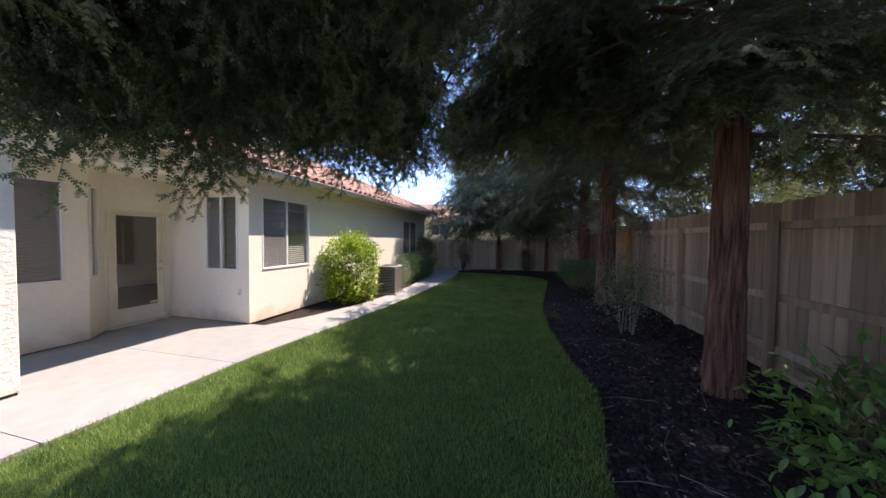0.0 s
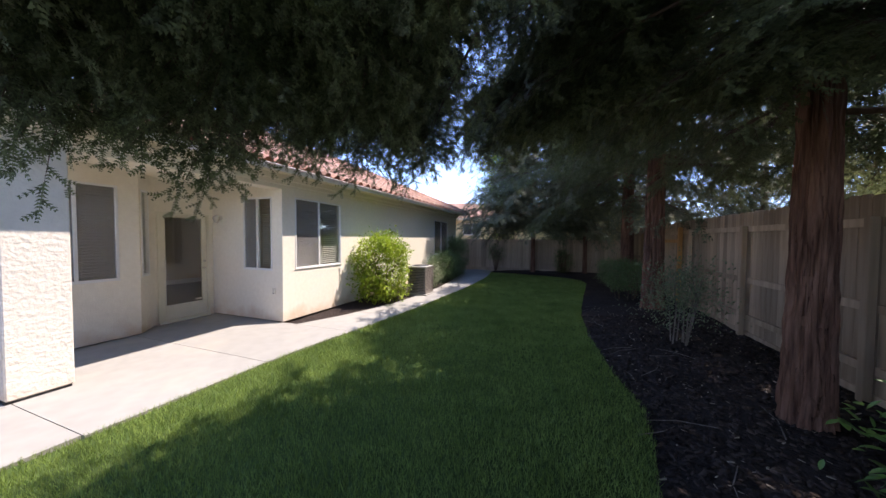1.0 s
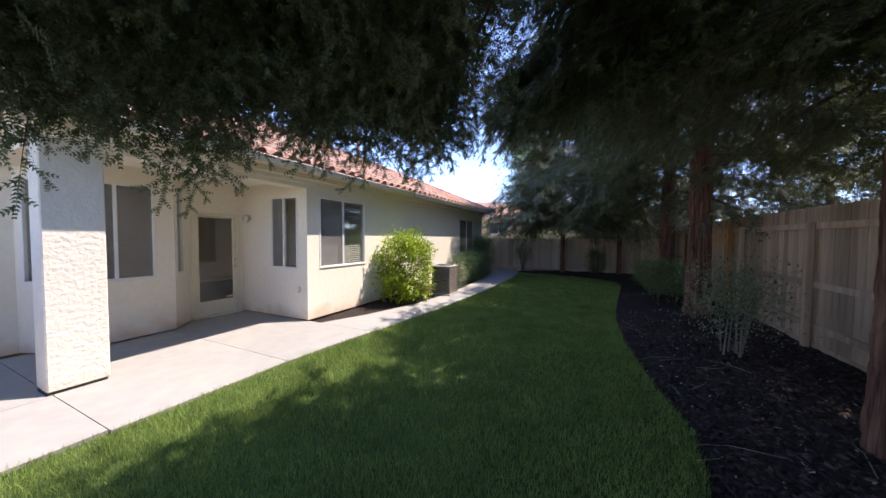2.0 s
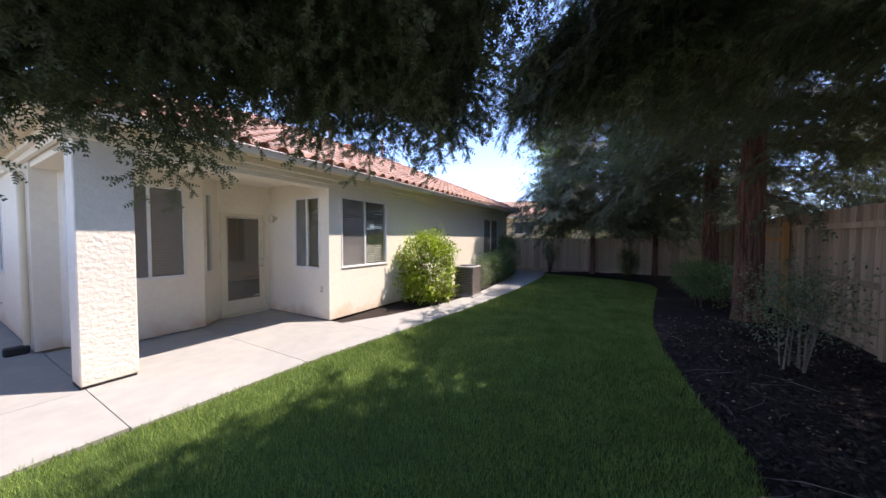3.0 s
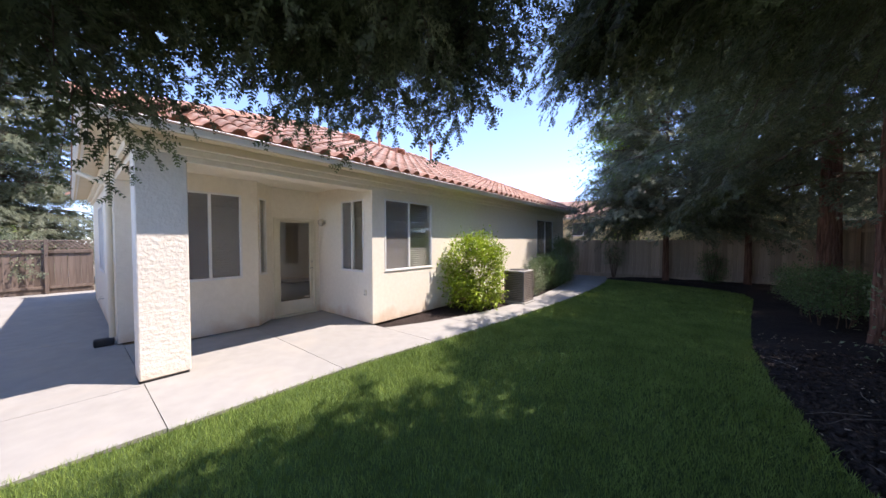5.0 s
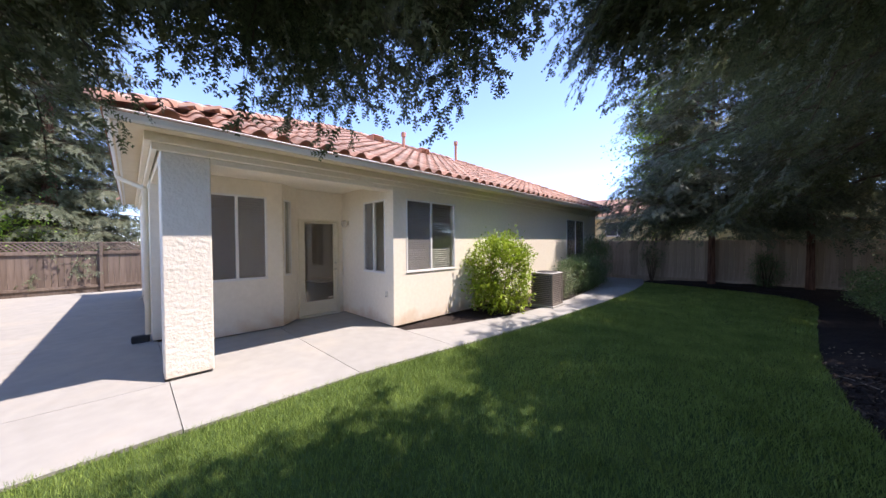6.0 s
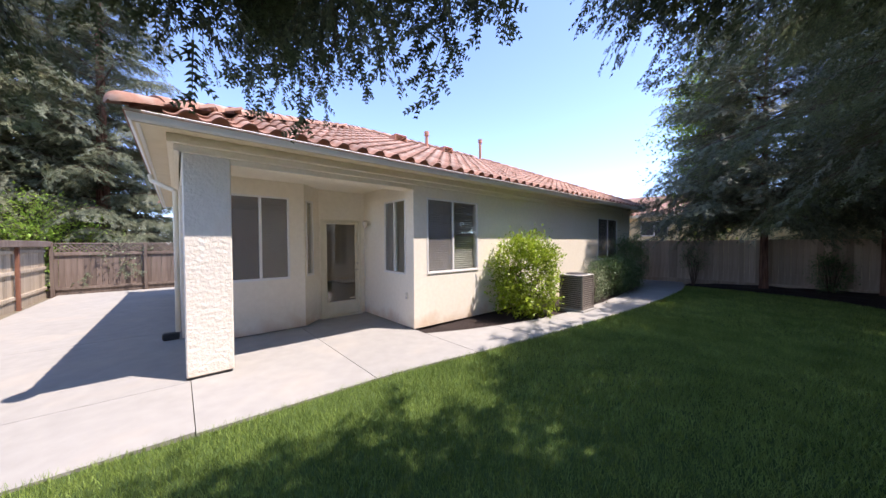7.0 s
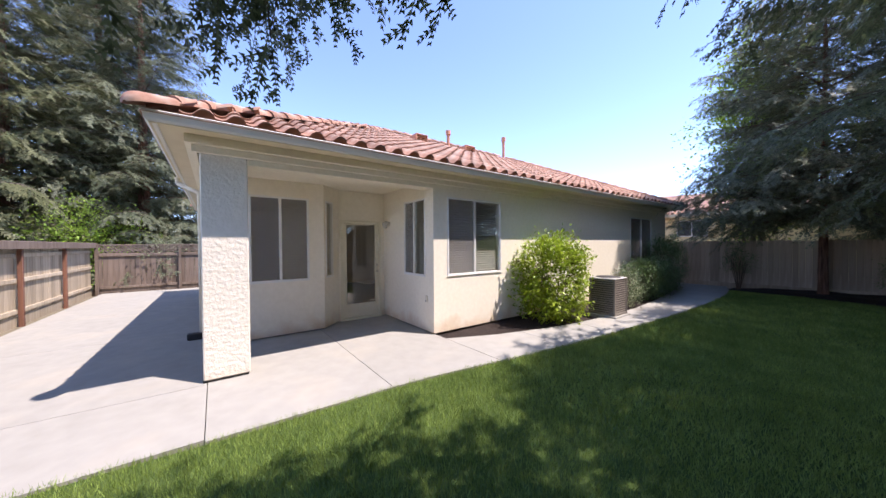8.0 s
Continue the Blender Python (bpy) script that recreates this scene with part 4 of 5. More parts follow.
def trunk_shape(height, r0, r1, seed, ridges=17, rows=90, lean=(0, 0)):
    """A tapered, flared trunk with deep vertical bark ridges."""
    s = Shape()
    vs, fs = [], []
    seg = ridges * 5
    for i in range(rows + 1):
        t = i / rows
        z = height * t ** 1.5 - 0.15
        rad = r0 + (r1 - r0) * (z + 0.15) / height + r0 * 0.35 * math.exp(-(z + 0.15) / 0.22)
        for k in range(seg):
            a = 2 * math.pi * k / seg
            w = a * ridges / (2 * math.pi) + 1.6 * noise.noise((math.cos(a) * 2, math.sin(a) * 2, z * 1.1 + seed)) + 0.5 * noise.noise((math.cos(a) * 5, math.sin(a) * 5, z * 3.5 + seed))
            g = abs(math.sin(w * math.pi)) ** 0.6
            c = noise.noise((math.cos(a) * 7, math.sin(a) * 7, z * 3.0 + seed)) + 0.6 * noise.noise((math.cos(a) * 14, math.sin(a) * 14, z * 9.0 + seed))
            rr = rad * (0.78 + 0.25 * g + 0.09 * c)
            vs.append((rr * math.cos(a) + lean[0] * z, rr * math.sin(a) + lean[1] * z, z))
    for i in range(rows):
        for k in range(seg):
            fs.append((i * seg + k, i * seg + (k + 1) % seg, (i + 1) * seg + (k + 1) % seg, (i + 1) * seg + k))
    return s.add(vs, fs)


FINE = [frond(0.20, 14, 0.021, 0.0088, 6, k) for k in range(4)]
SPRIG = [frond(0.16, 11, 0.022, 0.0098, 3, 80 + k) for k in range(4)]
MID = [frond(0.28, 11, 0.034, 0.0125, 4, 10 + k) for k in range(3)]
COARSE = [frond(0.44, 6, 0.085, 0.036, 2, 20 + k) for k in range(3)]
FEATHER = [frond(0.38, 9, 0.062, 0.023, 3, 90 + k) for k in range(3)]
SPRAY_BOUGH = [branch("bough", 0.9, SPRIG, [TWIG, NEEDLE], 30 + k, 18, 0.36, 1.0, 0.055, 0.10, 0.009, sag=0.10, hang=0.55) for k in range(5)]
NEAR_BOUGH = [branch("bough", 3.0, FINE, [TWIG, NEEDLE], 35 + k, 26, 1.0, 1.15, 0.10, 0.2, 0.026, hang=0.6) for k in range(4)]
MID_BOUGH = [branch("bough", 3.0, MID, [TWIG, NEEDLE], 40 + k, 26, 1.1, 1.3, 0.105, 0.15, 0.026, hang=0.7) for k in range(4)]
FAR_BOUGH = [branch("bough", 3.0, FEATHER, [TWIG, NEEDLE_FAR], 50 + k, 22, 1.2, 1.25, 0.18, 0.12, 0.028, hang=0.7) for k in range(4)]
GREY_BOUGH = [branch("bough", 3.0, FEATHER, [GREY_TWIG, NEEDLE_GREY], 60 + k, 22, 1.3, 1.3, 0.17, 0.1, 0.03, hang=0.9) for k in range(4)]
# coarse boughs for crowns out of view, there to shade the lawn
HIGH_BOUGH = [branch("bough", 3.0, COARSE, [TWIG, NEEDLE], 70 + k, 12, 1.3, 1.9, 0.42, 0.1, 0.03, hang=0.5) for k in range(3)]


def bough_pose(start, tip, length=3.0, roll=0.0):
    start, tip = Vector(start), Vector(tip)
    d = tip - start
    x = d.normalized()
    y = Vector((0, 0, 1)).cross(x).normalized()
    z = x.cross(y)
    m = Matrix.Identity(4)
    k = d.length / length
    m.col[0][:3], m.col[1][:3], m.col[2][:3] = x * k, y * max(0.75, k), z * max(0.75, k)
    m.translation = start
    return m @ Matrix.Rotation(radians(roll), 4, "X")


def conifer(name, x, y, height, r0, boughs, label, low, reach, count, seed, category="tree", upper=None, tri_low=2.0, gap=None, top_reach=0.25, droop=-0.1, bark=None, sparse_z=99.0):
    """A trunk with whorls of boughs; reach is the length of the lowest ones."""
    r = random.Random(seed)
    t = thing(name, x, y, 0.0, label, category)
    part("trunk", trunk_shape(height, r0, r0 * 0.25, seed), bark or BARK, t, "ridged reddish-brown bark", True)
    for i in range(count):
        s = (i + r.random()) / count
        z = low + (height - low) * s ** 1.15
        az = i * 2.399 + r.uniform(-0.3, 0.3)
        if gap and gap(az, z):
            continue
        ln = reach * (1 - (1 - top_reach) * s) * r.uniform(0.8, 1.12)
        rad = r0 * (1 - 0.75 * z / height) * 0.7
        a = Vector((math.cos(az) * rad, math.sin(az) * rad, z))
        b = a + Vector((math.cos(az) * ln, math.sin(az) * ln, ln * (droop + 0.35 * s + r.uniform(-0.08, 0.08))))
        pool = upper if (upper and z > sparse_z) else boughs
        put("bough", r.choice(pool), t, bough_pose(a, b, roll=r.uniform(-15, 15)))
    return t


# redwoods along the bed
def over_lawn(az, z):
    return z < 3.9 and math.cos(az) < 0.15


tree_a = conifer("redwood_tree", 1.99, 4.08, 10.5, 0.175, MID_BOUGH, "tall redwood with hanging dark green boughs in the mulch bed", 2.8, 3.5, 74, 3, upper=HIGH_BOUGH, sparse_z=4.7, top_reach=0.3, gap=over_lawn)
tree_b = conifer("redwood_tree", 1.95, 9.0, 11.0, 0.23, MID_BOUGH, "thick redwood behind the bare-stemmed shrub", 3.45, 3.7, 60, 4, upper=HIGH_BOUGH, sparse_z=5.2, top_reach=0.3)
tree_c = conifer("redwood_tree", 2.05, 12.8, 11.0, 0.22, FAR_BOUGH, "redwood behind the clipped hedge", 3.0, 3.7, 54, 5, upper=HIGH_BOUGH, sparse_z=7.5, top_reach=0.38)
tree_d = conifer("redwood_tree", -1.40, 16.25, 9.0, 0.11, FAR_BOUGH, "slender dark conifer in front of the end fence", 2.3, 3.4, 100, 6, top_reach=0.5, droop=0.0)
tree_e = conifer("redwood_tree", 0.95, 16.4, 9.5, 0.10, FAR_BOUGH, "slender conifer in the far bed corner", 2.8, 3.2, 50, 7)
# unseen tree, added so that its crown shades the lawn from behind
tree_f = conifer("redwood_tree", 2.1, -1.3, 10.0, 0.22, HIGH_BOUGH, "unseen redwood added behind the start of the lawn for its shade", 3.0, 3.6, 40, 8, top_reach=0.3, gap=over_lawn)

# low boughs that hang over the lawn: long limbs first, then the sprays near the walk
OVERHANG = (
    ((1.9, 4.0, 4.4), (-1.2, 2.4, 4.0)), ((1.9, 4.0, 4.0), (-1.6, 1.6, 3.45)), ((1.9, 4.1, 3.3), (0.0, 5.6, 3.0)), ((1.9, 4.0, 3.0), (0.5, 3.2, 2.80)),
    ((1.9, 4.1, 3.7), (-0.5, 5.0, 3.4)), ((1.9, -1.1, 3.8), (-1.7, 0.9, 3.1)), ((1.9, -1.1, 4.0), (-1.6, -0.1, 3.2)), ((1.9, 4.0, 4.4), (-1.0, 3.2, 4.0)),
    ((1.9, 4.1, 3.0), (1.2, 6.6, 2.80)), ((1.9, 4.0, 3.3), (0.1, 3.9, 3.05)), ((1.9, 4.0, 4.4), (-1.5, 2.4, 4.0)), ((1.9, 4.0, 4.6), (-1.7, 0.8, 4.0)),
    ((1.9, 4.1, 3.6), (-0.5, 4.6, 3.35)), ((1.9, 4.0, 3.7), (-0.7, 3.4, 3.25)), ((1.9, 4.1, 3.1), (2.4, 6.4, 2.85)), ((1.9, 4.1, 3.2), (2.9, 2.4, 2.85)), ((1.9, 4.1, 3.3), (1.4, 1.9, 2.95)), ((1.9, 4.1, 3.6), (0.6, 6.3, 3.3)),
)
SPRAYS = [
    ((0.6, 2.9, 3.1), (-0.3, 2.6, 2.6)), ((0.9, 3.2, 3.0), (0.05, 2.8, 2.55)), ((1.1, 3.0, 3.0), (0.25, 2.5, 2.55)),
    ((1.3, 3.0, 3.0), (0.6, 2.35, 2.6)), ((1.0, 3.6, 3.0), (0.3, 3.3, 2.65)), ((1.8, 3.2, 3.0), (1.1, 2.3, 2.75)),
    ((1.6, 3.6, 3.0), (0.9, 2.9, 2.7)), ((0.3, 3.2, 3.2), (-0.62, 2.75, 2.62)), ((0.3, 3.6, 3.2), (-0.78, 3.25, 2.7)),
    ((0.2, 4.2, 3.3), (-0.95, 3.95, 2.9)), ((0.6, 3.0, 3.1), (-0.4, 2.75, 2.6)), ((0.6, 3.6, 3.2), (-0.4, 3.4, 2.75)),
    ((0.8, 4.3, 3.3), (-0.25, 4.25, 2.9)), ((0.5, 2.4, 3.0), (-0.42, 2.2, 2.55)), ((0.9, 4.6, 3.2), (0.1, 4.8, 2.85)),
    ((1.9, 3.9, 3.7), (1.2, 2.45, 2.85)), ((2.25, 3.9, 3.7), (1.55, 2.7, 2.9)), ((2.45, 3.9, 3.8), (1.75, 2.9, 2.95)),
    ((1.9, 3.9, 3.5), (1.0, 2.7, 2.85)), ((2.75, 3.9, 3.7), (2.05, 2.9, 2.98)), ((3.1, 3.9, 3.7), (2.4, 3.0, 3.0)),
    ((3.45, 3.9, 3.6), (2.75, 3.2, 3.0)), ((1.5, 3.0, 3.4), (0.8, 1.95, 2.8)), ((2.15, 3.9, 4.2), (1.45, 2.6, 3.35)),
    ((2.65, 3.9, 4.2), (1.95, 2.6, 3.4)), ((1.8, 3.9, 4.0), (0.9, 2.6, 3.2)),
]
rr = random.Random(21)
# the drooping tips of the bough that crosses the walk, on its way to the porch (x, y, lowest z)
FRINGE = ((-1.95, 0.30, 2.15), (-1.74, 0.91, 2.00), (-1.55, 1.26, 1.93), (-1.57, 1.34, 2.05), (-1.52, 1.65, 2.20), (-1.60, 1.93, 2.24),
          (-1.14, 1.93, 1.99), (-0.90, 2.04, 2.04), (-0.70, 1.75, 2.10), (-1.00, 2.10, 2.36), (-1.49, 1.13, 2.20), (-1.0, 0.9, 2.25), (-1.45, 0.6, 2.02), (-0.9, 0.2, 2.5))


def fringe_z(x, y):
    """The underside of that bough, from its tips."""
    ws = [(1.0 / (0.02 + (x - a) ** 2 + (y - b) ** 2) ** 1.5, c) for a, b, c in FRINGE]
    return sum(w * c for w, c in ws) / sum(w for w, _ in ws)


def bough_span(y):
    """The reach in x of that bough at y."""
    return interp([(0.2, -1.95), (0.9, -1.80), (1.3, -1.62), (2.1, -1.62)], y), interp([(0.2, -0.75), (1.2, -0.95), (1.5, -0.85), (1.8, -0.70), (2.1, -0.82)], y)


for k in range(84):
    y = rr.uniform(0.45, 2.08)
    x = rr.uniform(*bough_span(y))
    z = fringe_z(x, y) + 0.15 + 0.60 * rr.random() ** 1.4
    SPRAYS.append(((x + rr.uniform(0.25, 0.55), y - rr.uniform(0.3, 0.7), z + rr.uniform(0.35, 0.6)), (x, y, z)))
for k in range(48):
    x, y = rr.uniform(-1.7, -1.0), rr.uniform(0.80, 1.40)
    z = fringe_z(x, y) + 0.12 + 0.5 * rr.random()
    SPRAYS.append(((x + rr.uniform(0.3, 0.6), y - rr.uniform(0.1, 0.5), z + rr.uniform(0.3, 0.5)), (x, y, z)))
for x, y, z in FRINGE[1:8]:
    SPRAYS.append(((x + 0.45, y - 0.45, z + 0.5), (x + 0.02, y - 0.02, z + 0.09)))
for k in range(18):
    x, y, z = rr.uniform(-0.80, -0.10), rr.uniform(0.85, 1.35), rr.uniform(2.48, 2.95)
    SPRAYS.append(((x + rr.uniform(0.3, 0.6), y - rr.uniform(0.0, 0.4), z + rr.uniform(0.3, 0.5)), (x, y, z)))
# the tips of the next bough, past the lane of open sky
for k in range(48):
    u, v = rr.random() ** 1.3, rr.random()
    x, y = -0.87 + 1.0 * u, 2.48 + 0.75 * v
    z = 2.27 + 0.30 * u + 0.65 * v + 0.35 * rr.random()
    SPRAYS.append(((x + rr.uniform(0.7, 1.0), y + rr.uniform(0.15, 0.5), z + rr.uniform(0.4, 0.6)), (x, y, z)))
for k in range(18):
    x, y, z = rr.uniform(-0.55, 0.05), rr.uniform(1.9, 2.5), rr.uniform(2.80, 3.15)
    SPRAYS.append(((x + rr.uniform(0.4, 0.8), y + rr.uniform(0.1, 0.5), z + rr.uniform(0.3, 0.5)), (x, y, z)))
for k in range(9):
    x, y, z = rr.uniform(-1.05, -0.80), rr.uniform(1.98, 2.10), rr.uniform(2.12, 2.32)
    SPRAYS.append(((x + rr.uniform(0.0, 0.2), y - rr.uniform(0.1, 0.4), z + rr.uniform(0.4, 0.55)), (x, y, z)))


def lifted(p):
    """The tips bend up over the clearing in the lawn."""
    d = math.hypot(p[0] + 0.61, p[1] - 1.76)
    return (p[0], p[1], p[2] + max(0.0, 0.07 * (0.85 - d) / 0.43) if p[2] < 2.4 else p[2])


SPRAYS = tuple((a, lifted(b)) for a, b in SPRAYS if math.hypot(b[0] + 0.61, b[1] - 1.76) > 0.37 or b[2] > 2.4)
for pool, boughs, length in ((OVERHANG, NEAR_BOUGH, 3.0), (SPRAYS, SPRAY_BOUGH, 0.9)):
    for k, (start, tip) in enumerate(pool):
        src = tree_f if start[1] < 0.7 else tree_a
        base = Vector(src.matrix_basis.translation)
        put("bough", boughs[k % len(boughs)], src, bough_pose(Vector(start) - base, Vector(tip) - base, length, 25 * math.sin(7.0 * k)))

# the bare limbs that carry the sprays
for pts in (((1.95, 4.05, 3.9), (1.2, 3.2, 4.0), (0.4, 2.2, 3.6), (-0.4, 1.35, 3.0), (-0.97, 1.24, 2.47), (-1.25, 1.3, 2.35)), ((1.95, 4.05, 3.7), (1.2, 3.6, 3.8), (0.6, 3.0, 3.4), (0.2, 2.5, 3.1)), ((2.05, -1.2, 3.8), (1.0, -0.6, 3.7), (0.2, 0.2, 3.3), (-0.5, 0.5, 3.05))):
    src = tree_a if pts[0][1] > 0 else tree_f
    base = Vector(src.matrix_basis.translation)
    n = len(pts)
    part("limb", Shape().tube([Vector(p) - base for p in pts], [0.055 - 0.042 * k / (n - 1) for k in range(n)], 8), TWIG, src, "bare brown limb", True)

# big trees past the side yard and over the east fence
for i, (x, y, h, rch) in enumerate(((-21.0, -5.0, 14, 4.6), (-21.5, -1.0, 14, 4.4), (-24.5, -3.0, 17, 4.6))):
    conifer("cedar_tree", x, y, h, 0.28, GREY_BOUGH if i % 2 == 0 else FAR_BOUGH, "tall grey-green cedar past the side fence", 1.4, rch, 120, 20 + i, top_reach=0.35, droop=0.0)
for i, (x, y, h, rch) in enumerate(((6.5, 4.5, 6, 2.8), (6.8, 9.5, 6.5, 2.8), (6.5, 14.5, 6.5, 2.8), (6.5, -0.5, 6, 2.8))):
    conifer("neighbour_tree", x, y, h, 0.15, GREY_BOUGH, "pale green tree over the neighbour's fence", 1.7, rch, 34, 40 + i, top_reach=0.5)


for i, (x, y) in enumerate(((0.6, 22.3), (4.6, 21.6))):
    conifer("neighbour_tree", x, y, 6.5, 0.15, GREY_BOUGH, "pale green tree over the end fence", 1.5, 2.6, 30, 60 + i, top_reach=0.5)


# ---- broad-leaved shrubs ----
def leaf_template(length, width, fold=0.15, curl=0.12):
    """A pointed oval leaf with a folded midrib, along +x."""
    st = [(0.0, 0.0), (0.22, 0.75), (0.5, 1.0), (0.78, 0.7), (1.0, 0.0)]
    vs = [(length * s, 0, -curl * length * s * s) for s, _ in st]
    vs += [(length * s, sg * width * w / 2, fold * width * w - curl * length * s * s) for sg in (-1, 1) for s, w in st[1:4]]
    fs = []
    for b, flip in ((5, False), (8, True)):
        q = [(0, 1, b), (1, 2, b + 1), (1, b + 1, b), (2, 3, b + 2), (2, b + 2, b + 1), (3, 4, b + 2)]
        fs += [t[::-1] if flip else t for t in q]
    return np.array(vs, float), np.array(fs)


def small_leaf(length, width):
    vs = [(0, 0, 0), (length * 0.45, -width / 2, 0.1 * width), (length, 0, -0.1 * length), (length * 0.45, width / 2, 0.1 * width)]
    return np.array(vs, float), np.array([(0, 1, 2), (0, 2, 3)])


def shrub(name, x, y, z, sx, sy, sz, leaf, count, leaf_mat, stem_mat, label, seed, stems=14, inner=0.55, clump=0.16, flat=0.0, per=9, lumps=0.22, stem_r=0.012, bare=0.0, spread=0.08, category="shrub"):
    """Stems fan out from the base; leaves stand in clumps on an uneven, gappy outline."""
    r = np.random.RandomState(seed)
    t = thing(name, x, y, z, label, category)
    for i in range(stems):
        st = Shape()
        a = r.uniform(0, 2 * math.pi)
        d = Vector((math.cos(a) * sx * r.uniform(0.3, 0.8), math.sin(a) * sy * r.uniform(0.3, 0.8), sz * r.uniform(0.65, 0.92)))
        b = Vector((math.cos(a) * spread * sx, math.sin(a) * spread * sy, -0.05))
        mid = b.lerp(d, 0.5) + Vector((r.uniform(-0.06, 0.06), r.uniform(-0.06, 0.06), 0.05))
        st.tube([b, mid, d], [stem_r, stem_r * 0.7, stem_r * 0.3], 6)
        for k in range(3):
            e = mid.lerp(d, r.uniform(0.1, 0.8))
            st.tube([e, e + Vector((r.uniform(-0.22, 0.22) * sx * 1.5, r.uniform(-0.22, 0.22) * sy * 1.5, r.uniform(0.02, 0.25)))], [stem_r * 0.5, stem_r * 0.2], 4)
        part("stem", st, stem_mat, t)
    ch = []
    for i in range(count // per):
        v = r.normal(size=3)
        v /= np.linalg.norm(v)
        rad = 1.0 - (1 - inner) * r.uniform(0, 1) ** 1.7
        rad *= 1.0 + lumps * noise.noise((v[0] * 2.3 + seed, v[1] * 2.3, v[2] * 2.3)) * 1.6
        e = 1.0 - 0.35 * flat
        w = np.sign(v) * np.abs(v) ** e if flat else v
        c = np.array([w[0] * sx * rad, w[1] * sy * rad, sz * (0.5 + bare / 2) + w[2] * sz * (0.5 - bare / 2) * rad])
        c[2] = max(c[2], 0.04)
        for k in range(per):
            p = c + r.normal(size=3) * clump * 0.5
            dr = v * 0.7 + r.normal(size=3) * 0.6 + np.array([0, 0, 0.25])
            a = place(leaf, p, dr, np.array([r.uniform(-0.6, 0.6), r.uniform(-0.6, 0.6), 1.0]), r.uniform(0.65, 1.2))
            ch.append((*a, 0))
    put("foliage", np_mesh("foliage", ch, [leaf_mat]), t)
    return t


shrub("bright_shrub", -4.62, 7.62, 0.0, 0.58, 0.82, 1.80, leaf_template(0.072, 0.040), 9800, LEAF_LIME, TWIG, "rounded lime-green leafy shrub against the house wall", 1, clump=0.14, flat=0.6)
shrub("sage_shrub", -4.32, 10.35, 0.0, 0.30, 0.50, 0.88, small_leaf(0.05, 0.018), 2600, LEAF_SAGE, GREY_TWIG, "loose grey-green shrub beside the air conditioner", 2)
shrub("clipped_shrub", -4.55, 12.3, 0.0, 0.48, 1.20, 1.12, small_leaf(0.055, 0.030), 9500, LEAF_DARK, TWIG, "clipped dark green shrub in the wall bed", 3, flat=0.8, lumps=0.1)
shrub("tall_shrub", -4.66, 14.1, 0.0, 0.45, 0.80, 1.80, small_leaf(0.055, 0.030), 9500, LEAF_DARK, TWIG, "tall dark green shrub below the far window", 4, flat=0.5)
shrub("hedge", 1.65, 11.0, 0.0, 0.58, 1.9, 1.0, small_leaf(0.05, 0.028), 11000, LEAF_DARK, TWIG, "low clipped dark hedge in the mulch bed", 5, flat=0.9, lumps=0.1, stems=26, bare=0.34, stem_r=0.009, spread=0.5)
shrub("bare_stemmed_shrub", 1.62, 6.15, 0.03, 0.50, 0.50, 1.32, small_leaf(0.052, 0.024), 3000, LEAF_SAGE, GREY_TWIG, "sparse grey-green shrub with bare pale stems", 6, stems=10, bare=0.30, stem_r=0.012, spread=0.22, clump=0.22, lumps=0.5, inner=0.3)
shrub("broad_leaf_shrub", 2.07, 2.35, 0.0, 0.72, 0.80, 0.98, leaf_template(0.10, 0.042), 1500, LEAF_BROAD, TWIG, "broad-leaved green shrub at the lawn's edge", 7, inner=0.35, clump=0.2, per=6, lumps=0.4, stems=22)
shrub("fence_shrub", 0.0, 16.5, 0.0, 0.40, 0.35, 1.25, small_leaf(0.06, 0.03), 2200, LEAF_DARK, TWIG, "dark shrub in front of the end fence", 8)
shrub("fence_shrub", -3.3, 16.6, 0.0, 0.45, 0.25, 1.35, small_leaf(0.06, 0.03), 900, LEAF_DARK, TWIG, "thin dark shrub in front of the end fence", 9, bare=0.45)
shrub("maple_tree", -18.4, -2.3, 0.0, 1.5, 1.6, 3.3, small_leaf(0.12, 0.07), 5200, LEAF_ACER, TWIG, "bright green young maple past the side fence", 10, inner=0.3, clump=0.35, lumps=0.5, category="tree")
shrub("leafy_tree", -3.2, 18.5, 0.0, 1.5, 1.5, 9.2, small_leaf(0.15, 0.09), 14000, LEAF_ACER, TWIG, "tall light green leafy tree behind the end fence", 12, inner=0.25, clump=0.4, lumps=0.6, category="tree", stems=7, bare=0.2, stem_r=0.06, spread=0.05)
shrub("vine", -16.5, 0.1, 1.0, 0.35, 0.75, 0.85, small_leaf(0.09, 0.04), 500, LEAF_SAGE, GREY_TWIG, "pale vine climbing over the lattice", 11, clump=0.2)

# ---- neighbouring houses ----
nb = thing("neighbour_house", -4.0, 24.0, 0.0, "yellow stucco neighbour house with a tiled roof", "house")
part("wall", Shape().box(-16, 10, -0.9, 9, 0, 3.2), YELLOW_STUCCO, nb)
part("roof", Shape().add([(-18, -1.6, 3.2), (10.8, -1.6, 3.2), (10.8, 10, 3.2), (-18, 10, 3.2), (-13, 4, 5.3), (3.5, 4, 4.6)], [(0, 1, 5, 4), (1, 2, 5), (2, 3, 4, 5), (3, 0, 4), (3, 2, 1, 0)]), TILE, nb)
ncol = Shape()
for k in range(88):
    ncol.tube([(-17.8 + 0.32 * k, -1.62, 3.24), (-17.8 + 0.32 * k, -1.2, 3.46)], 0.08, 6)
put("eave_tiles", ncol.mesh("eave_tiles", TILE_REST), nb, kind="stuff")
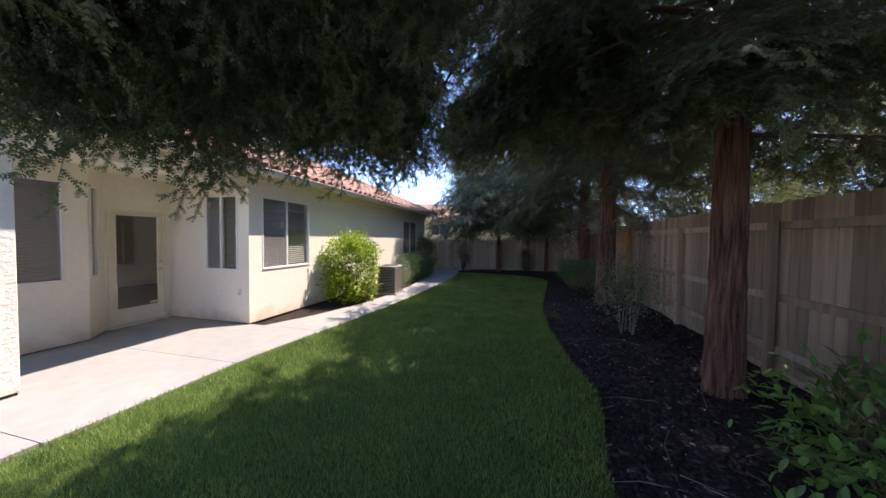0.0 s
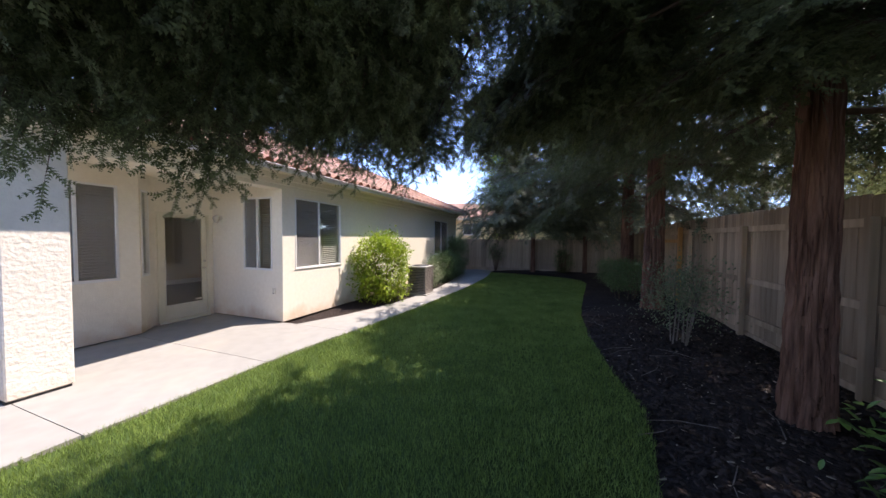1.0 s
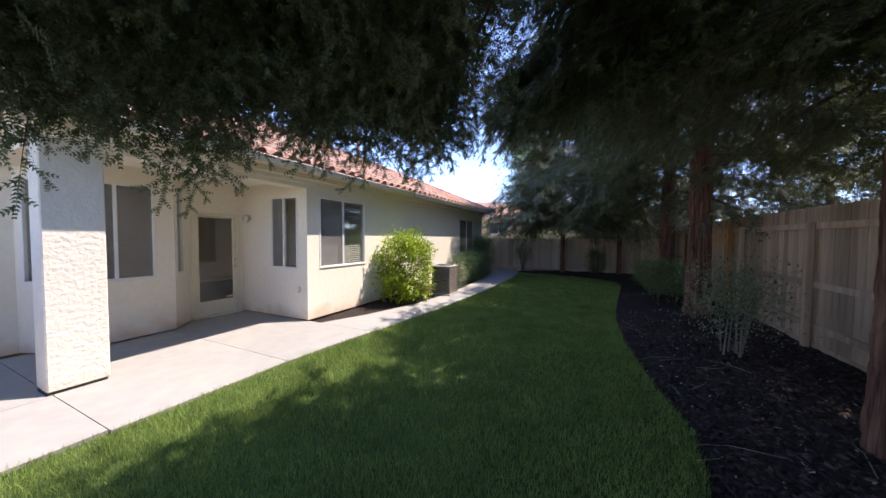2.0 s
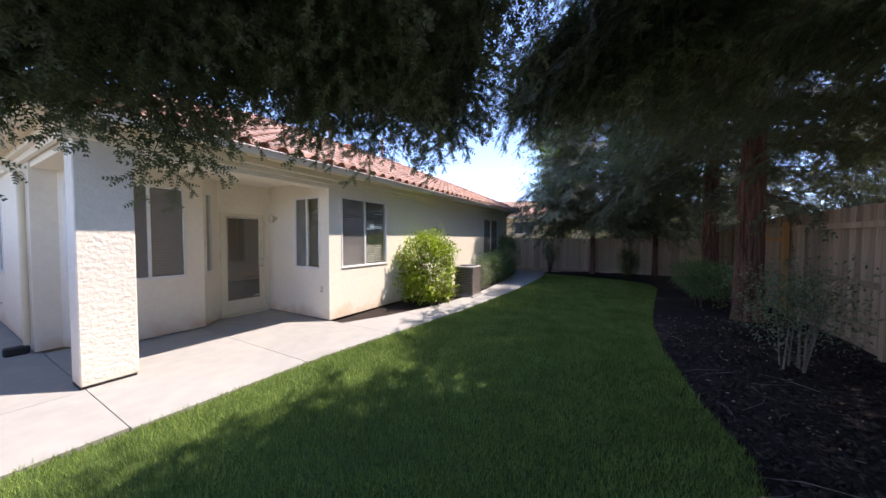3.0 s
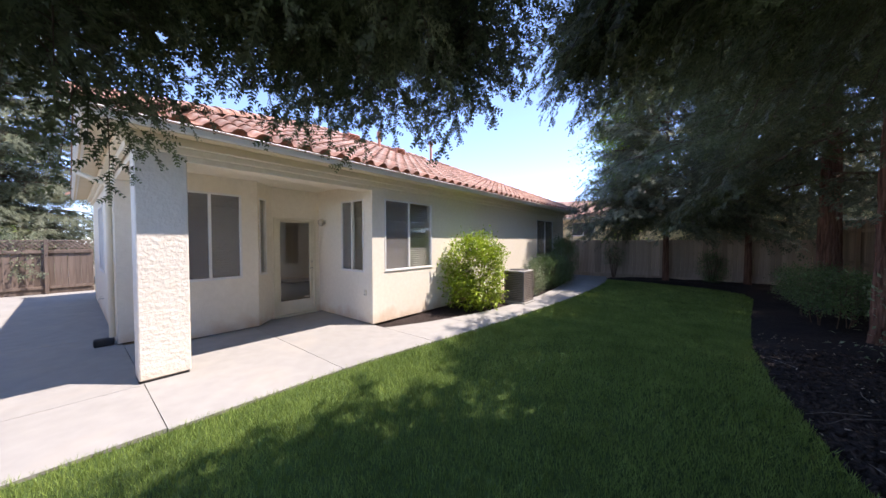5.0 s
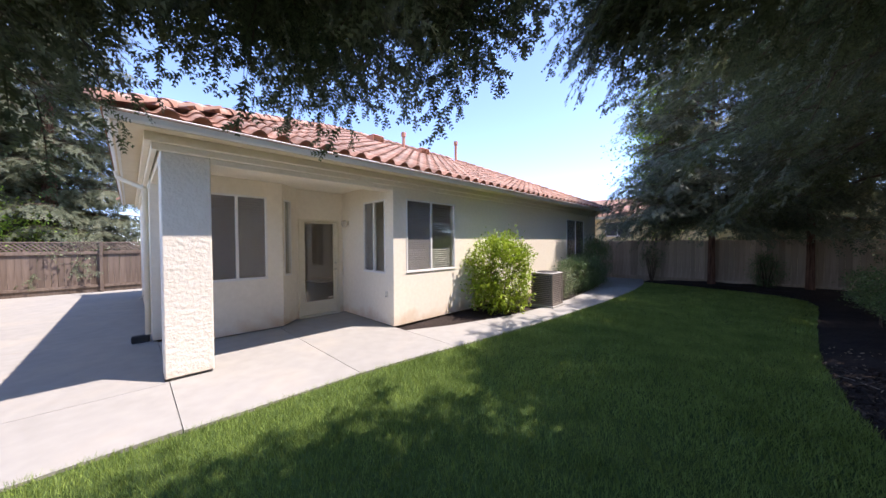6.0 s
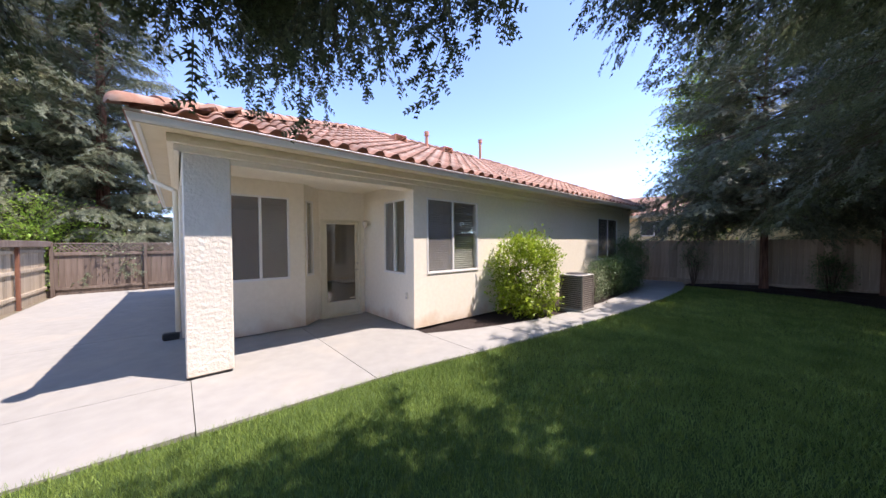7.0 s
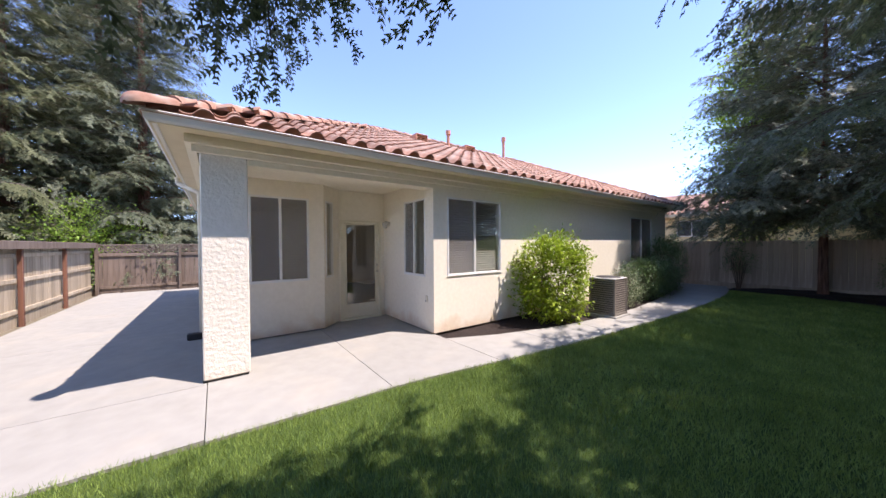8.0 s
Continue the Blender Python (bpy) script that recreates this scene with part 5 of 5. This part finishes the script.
part("fascia", Shape().box(-18, 10.8, -1.64, -1.61, 3.05, 3.2), TRIM, nb)
w = put("window", None, nb, Matrix.Translation((-3.1, -0.92, 1.95)))
part("frame", Shape().box(0, 1.4, -0.03, 0.01, 0, 0.9), WHITE_FRAME, w)
part("pane", Shape().box(0.06, 0.68, -0.04, -0.032, 0.06, 0.84), SCREEN, w)
part("pane", Shape().box(0.74, 1.34, -0.04, -0.032, 0.06, 0.84), SCREEN, w)


# ---- lawn blades, bark chips and litter ----
def blades(n, x_of, y0, y1, height, width, seed):
    r = np.random.RandomState(seed)
    y = r.uniform(y0, y1, n)
    u = r.uniform(-0.004, 1.004, n)
    wv = np.interp(y, [p[0] for p in LAWN_W], [p[1] for p in LAWN_W])
    ev = np.interp(y, [p[0] for p in LAWN_E], [p[1] for p in LAWN_E])
    x = wv + (ev - wv) * u
    h = height * r.uniform(0.6, 1.25, n)
    a = r.uniform(0, 2 * math.pi, n)
    lean = r.uniform(0.05, 0.75, n) * h
    b = r.uniform(0, 2 * math.pi, n)
    base = np.stack([x, y, np.full(n, -0.03)], 1)
    side = np.stack([np.cos(a), np.sin(a), np.zeros(n)], 1) * (width * r.uniform(0.7, 1.3, n) / 2)[:, None]
    tip = base + np.stack([np.cos(b) * lean, np.sin(b) * lean, h], 1)
    v = np.stack([base - side, base + side, tip], 1).reshape(-1, 3)
    return v, np.arange(3 * n).reshape(-1, 3), 0


put("grass", np_mesh("grass", [blades(150000, None, -1.5, 4.5, 0.062, 0.0055, 1), blades(80000, None, 4.5, 9.5, 0.062, 0.009, 2), blades(45000, None, 9.5, 15.65, 0.06, 0.015, 3)], [GRASS]), label="short green grass blades of the lawn", category="grass", kind="stuff")


def chips(n, y0, y1, size, seed, mat, name, label, thick=0.3, x0=None):
    r = np.random.RandomState(seed)
    ch = []
    box_f = np.array([(0, 2, 1), (1, 2, 3), (4, 5, 6), (5, 7, 6), (0, 1, 4), (1, 5, 4), (2, 6, 3), (3, 6, 7), (0, 4, 2), (2, 4, 6), (1, 3, 5), (3, 7, 5)])
    unit = np.array([(x, y, z) for z in (-0.5, 0.5) for y in (-0.5, 0.5) for x in (-0.5, 0.5)])
    for i in range(n):
        y = r.uniform(y0, y1)
        e = interp(LAWN_E, y)
        x = e + 0.02 + (FENCE_E - 0.1 - e) * r.uniform(0, 1) ** 1.2
        s = size * r.uniform(0.5, 1.5)
        m = np.array(Euler((r.uniform(-0.5, 0.5), r.uniform(-0.5, 0.5), r.uniform(0, 6.3))).to_matrix())
        v = (unit * np.array([s, s * r.uniform(0.25, 0.5), s * thick])) @ m.T + np.array([x, y, bed_z(x, y) + s * 0.12])
        ch.append((v, box_f, 0))
    put(name, np_mesh(name, ch, [mat]), label=label, category="mulch" if mat is CHIP else "litter", kind="stuff")


chips(7000, 0.8, 8.0, 0.045, 3, CHIP, "bark_chips", "dark bark chips strewn over the bed", 0.25)
chips(420, 2.0, 9.0, 0.035, 4, LITTER, "leaf_litter", "pale dry leaf bits lying on the mulch", 0.08)
r = random.Random(9)
for k in range(16):
    y = r.uniform(2.4, 8.0)
    x = interp(LAWN_E, y) + r.uniform(0.1, 1.3)
    s = thing("dry_twig", x, y, bed_z(x, y) + 0.012, "thin dry twig lying on the mulch", "twig", "twigs on the mulch")
    a = r.uniform(0, 6.28)
    ln = r.uniform(0.12, 0.35)
    p = Shape().tube([(-ln * math.cos(a), -ln * math.sin(a), 0.0), (0, 0, 0.008), (ln * 0.8 * math.cos(a + 0.3), ln * 0.8 * math.sin(a + 0.3), 0.004)], [0.005, 0.004, 0.002], 5)
    part("stick", p, GREY_TWIG, s)
